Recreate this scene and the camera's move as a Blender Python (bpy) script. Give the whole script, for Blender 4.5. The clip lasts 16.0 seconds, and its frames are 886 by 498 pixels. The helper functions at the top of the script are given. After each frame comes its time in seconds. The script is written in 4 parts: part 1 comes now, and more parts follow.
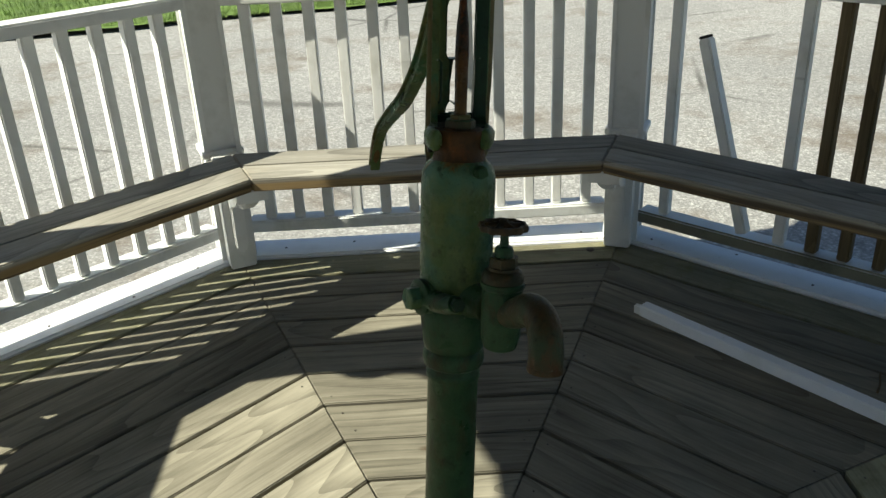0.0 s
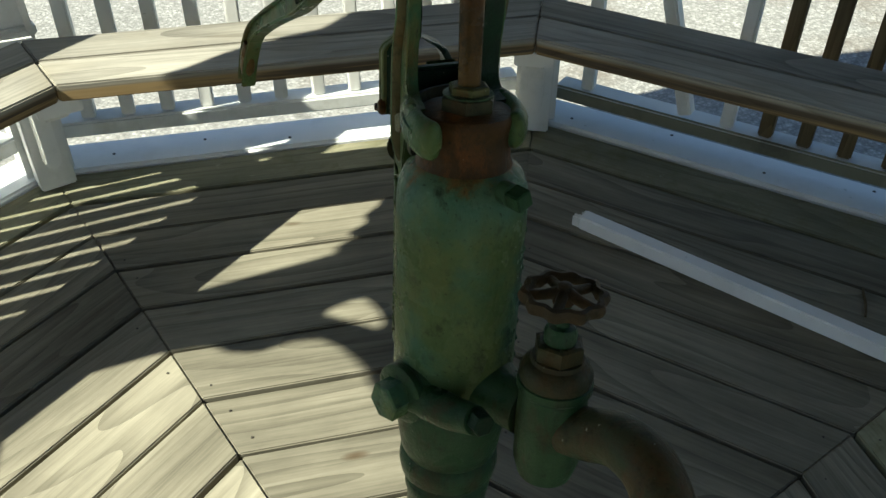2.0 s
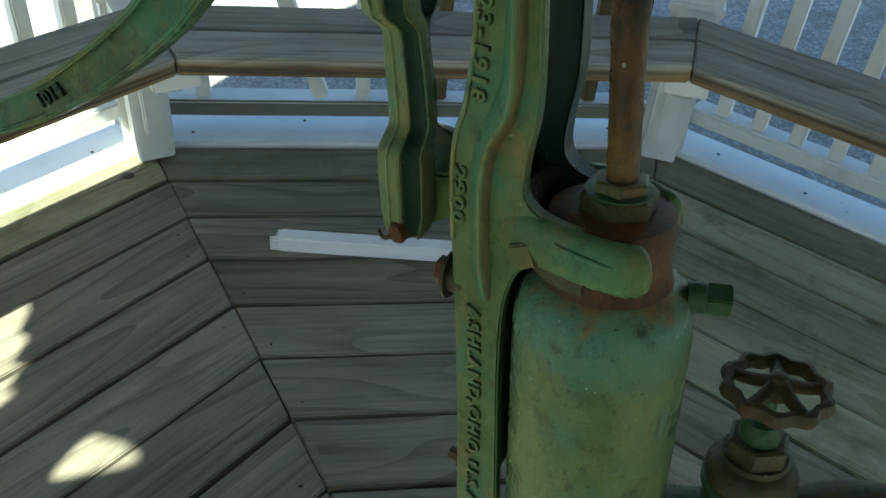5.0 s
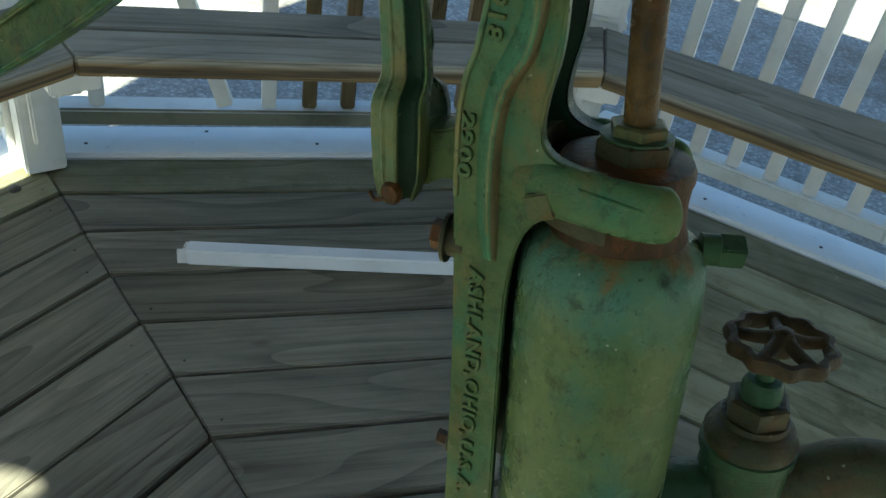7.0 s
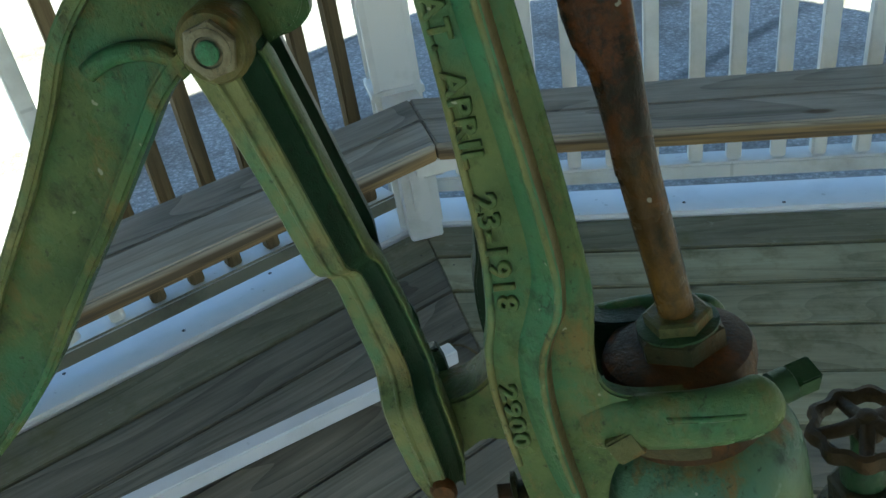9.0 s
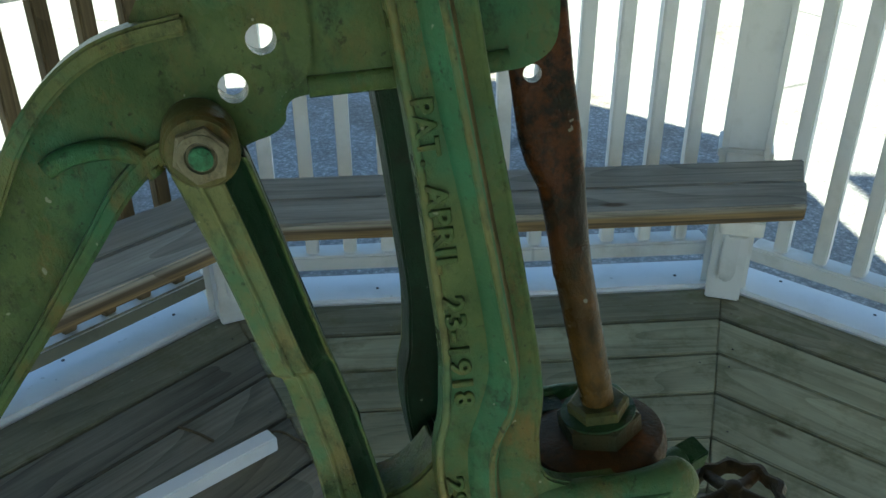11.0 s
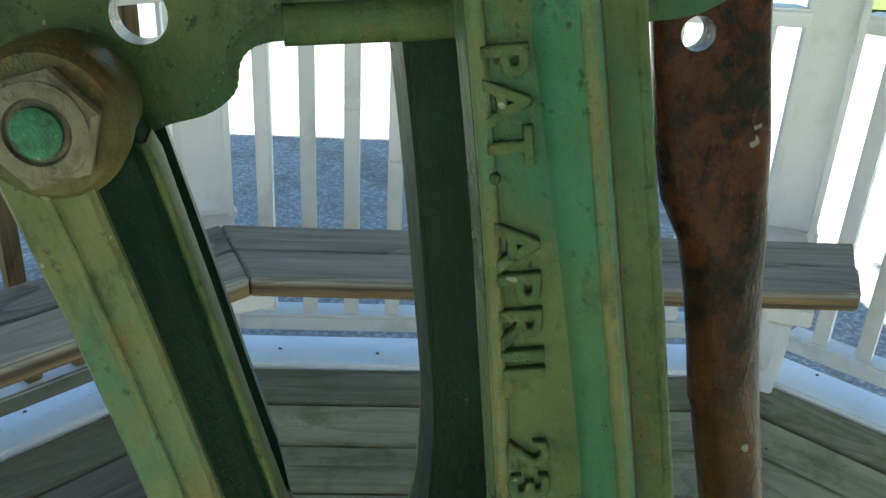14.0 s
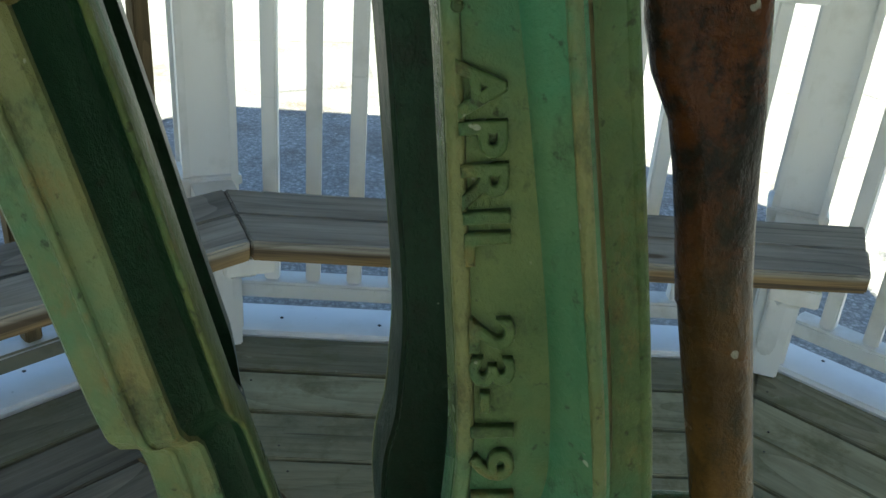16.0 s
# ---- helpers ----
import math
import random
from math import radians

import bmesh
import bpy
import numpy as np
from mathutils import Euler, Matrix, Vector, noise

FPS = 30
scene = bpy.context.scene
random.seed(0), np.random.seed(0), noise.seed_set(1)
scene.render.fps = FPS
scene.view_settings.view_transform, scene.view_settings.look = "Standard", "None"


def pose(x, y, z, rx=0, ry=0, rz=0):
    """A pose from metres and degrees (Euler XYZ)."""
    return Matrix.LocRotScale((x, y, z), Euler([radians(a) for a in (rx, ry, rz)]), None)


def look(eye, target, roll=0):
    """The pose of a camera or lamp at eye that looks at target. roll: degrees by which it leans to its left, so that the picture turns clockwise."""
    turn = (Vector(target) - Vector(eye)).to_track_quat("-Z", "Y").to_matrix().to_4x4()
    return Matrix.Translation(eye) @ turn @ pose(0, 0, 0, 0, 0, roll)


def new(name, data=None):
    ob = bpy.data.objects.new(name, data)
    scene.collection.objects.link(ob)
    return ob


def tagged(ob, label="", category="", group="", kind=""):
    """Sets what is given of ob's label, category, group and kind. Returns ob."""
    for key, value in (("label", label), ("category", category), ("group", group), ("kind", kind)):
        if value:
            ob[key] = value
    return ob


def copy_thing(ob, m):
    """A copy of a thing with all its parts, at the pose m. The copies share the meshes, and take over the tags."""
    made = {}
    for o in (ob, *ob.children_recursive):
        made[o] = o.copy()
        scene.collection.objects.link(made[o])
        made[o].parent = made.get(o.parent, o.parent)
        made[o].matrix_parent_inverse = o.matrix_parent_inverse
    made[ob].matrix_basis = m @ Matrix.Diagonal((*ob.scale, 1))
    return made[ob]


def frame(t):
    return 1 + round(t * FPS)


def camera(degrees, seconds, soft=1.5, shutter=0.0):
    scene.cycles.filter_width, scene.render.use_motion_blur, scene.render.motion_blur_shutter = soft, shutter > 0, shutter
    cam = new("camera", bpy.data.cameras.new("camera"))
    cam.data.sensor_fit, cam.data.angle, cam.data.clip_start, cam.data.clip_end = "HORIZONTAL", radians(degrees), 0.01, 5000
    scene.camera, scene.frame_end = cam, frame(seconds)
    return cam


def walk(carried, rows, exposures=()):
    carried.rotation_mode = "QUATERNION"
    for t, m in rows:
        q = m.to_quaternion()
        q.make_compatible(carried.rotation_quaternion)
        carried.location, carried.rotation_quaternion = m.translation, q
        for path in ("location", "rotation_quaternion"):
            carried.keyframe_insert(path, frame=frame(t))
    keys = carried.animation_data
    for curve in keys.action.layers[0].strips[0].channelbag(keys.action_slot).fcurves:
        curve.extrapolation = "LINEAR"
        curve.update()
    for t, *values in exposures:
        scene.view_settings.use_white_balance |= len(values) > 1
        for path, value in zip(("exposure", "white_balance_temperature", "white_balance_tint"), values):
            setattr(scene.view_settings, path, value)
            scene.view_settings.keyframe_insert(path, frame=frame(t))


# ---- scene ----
cam = camera(55.64, 16.0)
ROWS = [
    (0.0, -0.018, -1.0367, 1.234, 64.71, 2.325, -2.413),
    (0.5, -0.0913, -0.823, 1.2646, 62.429, -0.053, -4.138),
    (1.0, -0.0977, -0.6056, 1.2246, 58.989, -1.558, -7.337),
    (1.5, -0.0702, -0.477, 1.1973, 56.031, -0.163, -7.964),
    (2.0, -0.119, -0.4333, 1.19, 52.09, -0.452, -13.785),
    (2.5, -0.1777, -0.3759, 1.1847, 51.599, -3.852, -21.521),
    (3.0, -0.182, -0.238, 1.193, 51.341, -4.3, -27.657),
    (3.5, -0.2707, -0.1022, 1.1962, 51.101, -5.186, -40.965),
    (3.7, -0.2773, -0.1086, 1.2039, 50.276, -2.053, -41.319),
    (5.8, -0.363, 0.0432, 1.1205, 53.103, -6.646, -57.011),
    (6.0, -0.36, 0.0474, 1.1226, 53.876, -6.656, -57.628),
    (6.5, -0.3637, 0.0466, 1.1087, 54.224, -7.26, -58.354),
    (7.0, -0.3706, 0.035, 1.0883, 53.762, -7.956, -58.632),
    (7.5, -0.3673, 0.0321, 1.0842, 53.504, -8.12, -59.259),
    (8.0, -0.358, 0.0299, 1.1077, 53.444, -7.195, -60.449),
    (8.5, -0.3238, 0.0473, 1.1321, 55.889, -0.588, -65.44),
    (9.0, -0.2915, 0.1603, 1.1541, 57.053, 8.045, -81.726),
    (9.5, -0.301, 0.1735, 1.1678, 60.058, 4.118, -82.96),
    (10.0, -0.3038, 0.2154, 1.172, 60.189, 1.002, -87.478),
    (10.2, -0.3075, 0.2228, 1.1809, 59.482, 0.544, -90.186),
    (12.3, -0.2869, 0.2455, 1.1574, 62.661, -0.557, -96.261),
    (12.5, -0.2293, 0.2425, 1.1353, 61.892, -1.234, -95.45),
    (13.0, -0.1574, 0.2347, 1.1085, 62.399, -1.918, -94.188),
    (13.5, -0.1546, 0.2394, 1.1219, 64.502, -1.565, -92.396),
    (14.0, -0.1506, 0.2433, 1.1034, 65.694, -2.871, -92.414),
    (14.5, -0.1501, 0.2485, 1.1075, 65.7, -3.114, -91.077),
    (15.0, -0.1526, 0.2412, 1.0968, 65.244, -3.339, -90.736),
    (15.5, -0.1468, 0.2363, 1.0829, 64.948, -3.768, -90.898),
    (16.0, -0.1451, 0.2304, 1.0718, 64.549, -4.137, -91.118),
]
walk(cam, [(r[0], pose(*r[1:])) for r in ROWS], exposures=((0.0, 1.0, 6400, 3), (1.5, 1.0, 6400, 0), (2.0, 1.32, 6350, -1), (2.5, 1.72, 6300, -3), (3.0, 1.85, 6200, -6), (3.5, 2.25, 6050, -9), (6.0, 2.36, 6050, -6), (6.5, 2.16, 6050, -6), (7.0, 2.26, 6050, -6), (8.0, 2.38, 6050, -6), (8.5, 2.12, 6050, -6), (9.0, 2.42, 6050, -6), (10.0, 2.36, 6050, -6), (12.5, 2.04, 6050, -7), (13.5, 2.54, 6150, -5), (14.5, 2.83, 6200, -3), (15.0, 2.9, 6250, -2), (15.5, 2.5, 6280, -2), (16.0, 2.33, 6300, -2)))


# ---------- light ----------
SUN_AZ, SUN_EL = 11.5, 42.0                      # heading of the light over the ground, height of the sun
_h = Vector((math.cos(radians(SUN_AZ)), math.sin(radians(SUN_AZ)), 0))
SUN_DIR = _h * math.cos(radians(SUN_EL)) - Vector((0, 0, math.sin(radians(SUN_EL))))
world = bpy.data.worlds.new("sky")
scene.world = world
world.use_nodes = True
wn = world.node_tree.nodes
sky = wn.new("ShaderNodeTexSky")
sky.sky_type, sky.sun_disc = "NISHITA", False
sky.ozone_density = 4.0
sky.sun_elevation, sky.sun_rotation = radians(SUN_EL), math.atan2(-_h.x, -_h.y)
world.node_tree.links.new(sky.outputs[0], wn["Background"].inputs[0])
wn["Background"].inputs[1].default_value = 0.05
sun = new("sun", bpy.data.lights.new("sun", "SUN"))
sun.data.energy, sun.data.angle, sun.data.color = 5.0, radians(0.55), (1.0, 0.93, 0.79)
sun.matrix_world = look((0, 0, 8), Vector((0, 0, 8)) + SUN_DIR)


# ---------- materials ----------
class Nodes:
    """A small builder for node materials."""

    def __init__(self, name, rough=0.6, metal=0.0):
        self.mat = bpy.data.materials.new(name)
        self.mat.use_nodes = True
        self.t = self.mat.node_tree
        self.b = self.t.nodes["Principled BSDF"]
        self.b.inputs["Roughness"].default_value = rough
        self.b.inputs["Metallic"].default_value = metal

    def put(self, socket, value):
        if isinstance(value, bpy.types.NodeSocket):
            self.t.links.new(value, socket)
        else:
            socket.default_value = value

    def coords(self, scale=(1, 1, 1), shift=True, kind="Object"):
        tc, mp = self.t.nodes.new("ShaderNodeTexCoord"), self.t.nodes.new("ShaderNodeMapping")
        self.put(mp.inputs["Vector"], tc.outputs[kind])
        mp.inputs["Scale"].default_value = scale
        if shift:
            info, mul = self.t.nodes.new("ShaderNodeObjectInfo"), self.t.nodes.new("ShaderNodeVectorMath")
            mul.operation = "MULTIPLY"
            self.put(mul.inputs[0], info.outputs["Random"])
            mul.inputs[1].default_value = (37.0, 91.0, 53.0)
            self.put(mp.inputs["Location"], mul.outputs[0])
        return mp.outputs[0]

    def noise(self, vec, scale, detail=4.0, rough=0.6, distort=0.0):
        n = self.t.nodes.new("ShaderNodeTexNoise")
        self.put(n.inputs["Vector"], vec)
        for key, v in (("Scale", scale), ("Detail", detail), ("Roughness", rough), ("Distortion", distort)):
            n.inputs[key].default_value = v
        return n.outputs["Fac"]

    def voronoi(self, vec, scale, feature="F1"):
        n = self.t.nodes.new("ShaderNodeTexVoronoi")
        n.feature = feature
        self.put(n.inputs["Vector"], vec)
        n.inputs["Scale"].default_value = scale
        return n.outputs["Distance"]

    def ramp(self, fac, *stops):
        n = self.t.nodes.new("ShaderNodeValToRGB")
        self.put(n.inputs[0], fac)
        e = n.color_ramp.elements
        while len(e) < len(stops):
            e.new(0.5)
        for k, (p, c) in zip(e, stops):
            k.position, k.color = p, ((c, c, c, 1) if isinstance(c, (int, float)) else (*c, 1))
        return n.outputs[0]

    def mix(self, fac, a, b, blend="MIX"):
        n = self.t.nodes.new("ShaderNodeMix")
        n.data_type, n.blend_type = "RGBA", blend
        for s, v in ((n.inputs[0], fac), (n.inputs[6], a), (n.inputs[7], b)):
            self.put(s, (*v, 1) if isinstance(v, tuple) and len(v) == 3 else v)
        return n.outputs[2]

    def math(self, op, a, b=0.0):
        n = self.t.nodes.new("ShaderNodeMath")
        n.operation = op
        self.put(n.inputs[0], a), self.put(n.inputs[1], b)
        return n.outputs[0]

    def random(self):
        return self.t.nodes.new("ShaderNodeObjectInfo").outputs["Random"]

    def color(self, c):
        self.put(self.b.inputs["Base Color"], (*c, 1) if isinstance(c, tuple) else c)

    def bump(self, height, dist=0.001, strength=0.6):
        n = self.t.nodes.new("ShaderNodeBump")
        n.inputs["Strength"].default_value, n.inputs["Distance"].default_value = strength, dist
        self.put(n.inputs["Height"], height)
        self.put(self.b.inputs["Normal"], n.outputs[0])


def wood(name, pale, mid, dark, stain=None, rough=0.75, tint=(0.82, 1.12), moss=0.0, fresh=None):
    """Weathered softwood, its grain along the local x axis."""
    m = Nodes(name, rough)
    m.b.inputs["Specular IOR Level"].default_value = 0.10
    v = m.coords((1.0, 1.0, 1.0))
    warp = m.noise(m.coords((1.6, 22.0, 22.0)), 1.0, 4.0, 0.6)
    # growth rings: level lines of a long smooth field, which close into loops
    ring = m.math("FRACT", m.math("MULTIPLY", m.noise(m.coords((0.75, 4.6, 4.6)), 1.0, 1.5, 0.35), 15.0))
    fine = m.noise(m.coords((3.0, 120.0, 120.0)), 1.0, 4.0, 0.7)
    grain = m.math("ADD", m.math("MULTIPLY", ring, 0.10), m.math("ADD", m.math("MULTIPLY", fine, 0.55), m.math("MULTIPLY", warp, 0.33)))
    c = m.ramp(grain, (0.25, dark), (0.47, mid), (0.72, pale))
    # thin dark growth lines, stronger on some stretches
    line = m.math("MULTIPLY", m.ramp(ring, (0.0, 0.42), (0.10, 0.32), (0.34, 0.0)), m.ramp(m.noise(m.coords((1.2, 6.0, 6.0)), 1.0, 2.0), (0.40, 0.15), (0.60, 1.0)))
    c = m.mix(line, c, dark)
    blot = m.ramp(m.noise(m.coords((2.2, 7.0, 7.0)), 1.0, 6.0, 0.7), (0.3, 0.66), (0.7, 1.14))
    c = m.mix(1.0, c, blot, "MULTIPLY")
    # knots
    k = m.voronoi(m.coords((1.0, 2.6, 2.6)), 2.2)
    c = m.mix(m.ramp(k, (0.035, 0.85), (0.075, 0.0)), c, (0.10, 0.065, 0.035))
    # checks: thin dark splits along the grain
    split = m.ramp(m.noise(m.coords((1.4, 42.0, 42.0)), 1.0, 1.0), (0.19, 0.7), (0.23, 0.0))
    c = m.mix(split, c, (0.05, 0.04, 0.03))
    if stain:
        c = m.mix(m.ramp(m.noise(m.coords((3.0, 5.0, 5.0)), 1.0, 4.0), (0.5, 0.0), (0.75, 0.6)), c, stain)
    if fresh:
        # less weathered brown wood on the lower part of the board's edges
        sep = m.t.nodes.new("ShaderNodeSeparateXYZ")
        m.put(sep.inputs[0], m.coords(shift=False))
        streak = m.ramp(m.noise(m.coords((1.6, 62.0, 62.0)), 1.0, 3.0, 0.6, 0.6), (0.42, fresh[0]), (0.56, fresh[1]))
        c = m.mix(m.ramp(m.math("SUBTRACT", BENCH_Z, sep.outputs[2]), (0.008, 0.0), (0.016, 0.85)), c, streak)
    if moss:
        c = m.mix(m.ramp(m.noise(v, 9.0, 6.0, 0.7), (0.5, 0.0), (0.72, moss)), c, (0.135, 0.130, 0.058))
        c = m.mix(m.ramp(m.noise(v, 31.0, 4.0, 0.7), (0.64, 0.0), (0.7, moss * 0.6)), c, (0.33, 0.34, 0.25))
    c = m.mix(1.0, c, m.ramp(m.random(), (0.0, tint[0]), (1.0, tint[1])), "MULTIPLY")
    m.color(c)
    m.bump(m.math("ADD", m.math("MULTIPLY", grain, 0.8), m.math("MULTIPLY", split, -0.8)), 0.0007, 0.4)
    return m.mat


def painted(name, base, under, peel=0.5, rough=0.5, dirt=(0.28, 0.27, 0.2), amount=0.45):
    m = Nodes(name, rough)
    v = m.coords()
    c = m.mix(m.ramp(m.noise(v, 7.0, 5.0, 0.65), (0.5, 0.0), (0.82, amount)), base, dirt)
    chips = m.noise(m.coords((1.0, 1.0, 0.4)), 55.0, 5.0, 0.75)
    scuff = m.noise(v, 4.0, 3.0)
    mask = m.math("MULTIPLY", m.ramp(chips, (0.66, 0.0), (0.69, 1.0)), m.ramp(scuff, (0.45, 0.0), (0.7, peel)))
    c = m.mix(mask, c, under)
    crack = m.ramp(m.noise(m.coords((45.0, 45.0, 1.6)), 1.0, 1.0), (0.2, 0.35), (0.25, 0.0))
    c = m.mix(crack, c, (0.3, 0.3, 0.28))
    c = m.mix(1.0, c, m.ramp(m.random(), (0.0, 0.92), (1.0, 1.04)), "MULTIPLY")
    m.color(c)
    m.bump(m.math("ADD", m.math("MULTIPLY", m.noise(m.coords((30, 30, 6)), 4.0, 3.0), 0.5), m.math("MULTIPLY", mask, -0.7)), 0.0012, 0.5)
    return m.mat


BENCH_Z = 0.4275                                 # height of the bench top
MAT = {}
MAT["deck"] = wood("weathered_deck", (0.365, 0.338, 0.262), (0.256, 0.236, 0.180), (0.108, 0.099, 0.074), tint=(0.72, 1.06))
MAT["deck_moss"] = wood("mossy_deck", (0.29, 0.275, 0.190), (0.22, 0.210, 0.142), (0.115, 0.112, 0.070), moss=0.9)
# mossy boards whose paler base stands in for more light on the east
MAT["deck_moss_lit"] = wood("mossy_lit_deck", (0.430, 0.417, 0.282), (0.352, 0.342, 0.224), (0.198, 0.192, 0.118), moss=0.85)
MAT["bench"] = wood("bench_board", (0.440, 0.418, 0.362), (0.325, 0.308, 0.265), (0.135, 0.126, 0.106), stain=(0.25, 0.22, 0.16), fresh=((0.045, 0.026, 0.010), (0.25, 0.165, 0.065)))
MAT["bare"] = wood("bare_baluster", (0.23, 0.18, 0.10), (0.15, 0.115, 0.065), (0.06, 0.046, 0.027))
MAT["white"] = painted("white_paint", (0.80, 0.80, 0.78), (0.36, 0.34, 0.30), 0.5)
MAT["rail_white"] = painted("worn_white_rail", (0.76, 0.77, 0.76), (0.33, 0.33, 0.29), 0.9, amount=0.6)
MAT["green_rail"] = painted("dark_green_rail", (0.22, 0.22, 0.165), (0.5, 0.5, 0.48), 0.7, dirt=(0.045, 0.045, 0.025), amount=0.95)
MAT["sill"] = painted("sill_paint", (0.84, 0.85, 0.86), (0.40, 0.39, 0.36), 0.35, amount=0.22)
MAT["char"] = Nodes("charred_end", 0.9).mat
MAT["char"].node_tree.nodes["Principled BSDF"].inputs["Base Color"].default_value = (0.012, 0.011, 0.01, 1)


def ground_material():
    m = Nodes("gravel_asphalt", 0.9)
    v = m.coords(shift=False)
    big = m.noise(v, 0.35, 4.0, 0.6)
    c = m.ramp(big, (0.3, (0.30, 0.295, 0.28)), (0.7, (0.42, 0.41, 0.385)))
    stones = m.voronoi(v, 62.0)
    cell = m.t.nodes.new("ShaderNodeTexVoronoi")
    m.put(cell.inputs["Vector"], v)
    cell.inputs["Scale"].default_value = 62.0
    tone = m.t.nodes.new("ShaderNodeSeparateColor")
    m.put(tone.inputs[0], cell.outputs["Color"])
    c = m.mix(1.0, c, m.ramp(tone.outputs[0], (0.0, 0.74), (0.75, 1.02), (1.0, 1.26)), "MULTIPLY")
    c = m.mix(1.0, c, m.ramp(stones, (0.1, 1.15), (0.6, 0.74)), "MULTIPLY")
    c = m.mix(1.0, c, m.ramp(m.noise(v, 190.0, 2.0), (0.3, 0.7), (0.7, 1.3)), "MULTIPLY")
    c = m.mix(m.ramp(m.noise(v, 1.4, 6.0, 0.7), (0.52, 0.0), (0.7, 0.75)), c, (0.115, 0.085, 0.055))
    cr = m.voronoi(m.mix(0.12, v, m.t.nodes.new("ShaderNodeTexNoise").outputs["Color"]), 0.45, "DISTANCE_TO_EDGE")
    c = m.mix(m.math("MULTIPLY", m.ramp(cr, (0.003, 0.7), (0.010, 0.0)), m.ramp(m.noise(v, 0.9, 3.0), (0.45, 0.0), (0.6, 1.0))), c, (0.05, 0.046, 0.04))
    m.color(c)
    m.bump(m.math("ADD", stones, m.noise(v, 90.0, 3.0)), 0.004, 0.6)
    return m.mat


def plain(name, c, rough=0.7, metal=0.0, vary=0.25, scale=20.0, bump=0.0008):
    m = Nodes(name, rough, metal)
    v = m.coords()
    m.color(m.mix(1.0, c, m.ramp(m.noise(v, scale, 6.0, 0.65), (0.3, 1 - vary), (0.7, 1 + vary)), "MULTIPLY"))
    m.bump(m.noise(v, scale * 6, 4.0), bump, 0.5)
    return m.mat


MAT["ground"] = ground_material()
MAT["grass"] = plain("grass_blades", (0.13, 0.20, 0.035), 0.6, vary=0.45, scale=3.0)
MAT["turf"] = plain("turf", (0.105, 0.17, 0.03), 0.9, vary=0.4, scale=4.0, bump=0.02)
MAT["under"] = plain("dark_soil", (0.06, 0.05, 0.04), 0.95)
MAT["roof"] = plain("roof_boards", (0.20, 0.18, 0.15), 0.8)
MAT["shade_wall_dark"] = plain("shade_wall_dark", (0.10, 0.09, 0.085), 0.9)
MAT["nail"] = plain("nail_steel", (0.09, 0.08, 0.07), 0.5, 0.8)


# ---------- mesh helpers ----------
def part(name, bm, material, parent=None, label=""):
    """Links a bmesh as one mesh object, under a thing or a part where one is given."""
    bmesh.ops.recalc_face_normals(bm, faces=bm.faces)
    me = bpy.data.meshes.new(name)
    bm.to_mesh(me)
    bm.free()
    me.materials.append(material)
    ob = new(name, me)
    if parent:
        ob.parent = parent
    if label:
        ob["label"] = label
    return ob


def smooth(ob, angle=35):
    ob.data.polygons.foreach_set("use_smooth", [True] * len(ob.data.polygons))
    ob.data.set_sharp_from_angle(angle=radians(angle))
    return ob


def prism(bm, outline, lo, hi, axis="z", bevel=0.0, seg=2):
    """A polygon outline extruded between lo and hi along an axis. Outline pairs are (x, y), (y, z) for x, or (x, z) for y."""
    put = {"z": lambda u, v, w: (u, v, w), "x": lambda u, v, w: (w, u, v), "y": lambda u, v, w: (u, w, v)}[axis]
    a = [bm.verts.new(put(u, v, lo)) for u, v in outline]
    b = [bm.verts.new(put(u, v, hi)) for u, v in outline]
    n = len(a)
    faces = [bm.faces.new(a), bm.faces.new(b)] + [bm.faces.new((a[i], a[(i + 1) % n], b[(i + 1) % n], b[i])) for i in range(n)]
    if bevel:
        edges = list({e for f in faces for e in f.edges})
        bmesh.ops.recalc_face_normals(bm, faces=faces)
        bmesh.ops.bevel(bm, geom=edges, offset=bevel, segments=seg, affect="EDGES", clamp_overlap=True)
    return bm


def box(bm, x0, x1, y0, y1, z0, z1, bevel=0.0, seg=2):
    return prism(bm, [(x0, y0), (x1, y0), (x1, y1), (x0, y1)], z0, z1, "z", bevel, seg)


def lathe(bm, rings, n=32, m=None):
    """Rings of (radius, height) turned round the z axis, placed by m."""
    m = m or Matrix()
    rows = []
    for r, h in rings:
        rows.append([bm.verts.new(m @ Vector((r * math.cos(2 * math.pi * i / n), r * math.sin(2 * math.pi * i / n), h))) for i in range(n)])
    for a, b in zip(rows, rows[1:]):
        for i in range(n):
            bm.faces.new((a[i], a[(i + 1) % n], b[(i + 1) % n], b[i]))
    bm.faces.new(rows[0][::-1]), bm.faces.new(rows[-1])
    return bm


def tube(bm, path, radii, n=20):
    """A round bar along a path of points, with a radius at each."""
    rows, side = [], None
    for i, p in enumerate(path):
        d = (Vector(path[min(i + 1, len(path) - 1)]) - Vector(path[max(i - 1, 0)])).normalized()
        side = d.orthogonal().normalized() if side is None else (side - d * side.dot(d)).normalized()
        up = d.cross(side)
        r = radii[i] if isinstance(radii, (list, tuple)) else radii
        rows.append([bm.verts.new(Vector(p) + (side * math.cos(a) + up * math.sin(a)) * r) for a in (2 * math.pi * k / n for k in range(n))])
    for a, b in zip(rows, rows[1:]):
        for i in range(n):
            bm.faces.new((a[i], a[(i + 1) % n], b[(i + 1) % n], b[i]))
    bm.faces.new(rows[0][::-1]), bm.faces.new(rows[-1])
    return bm


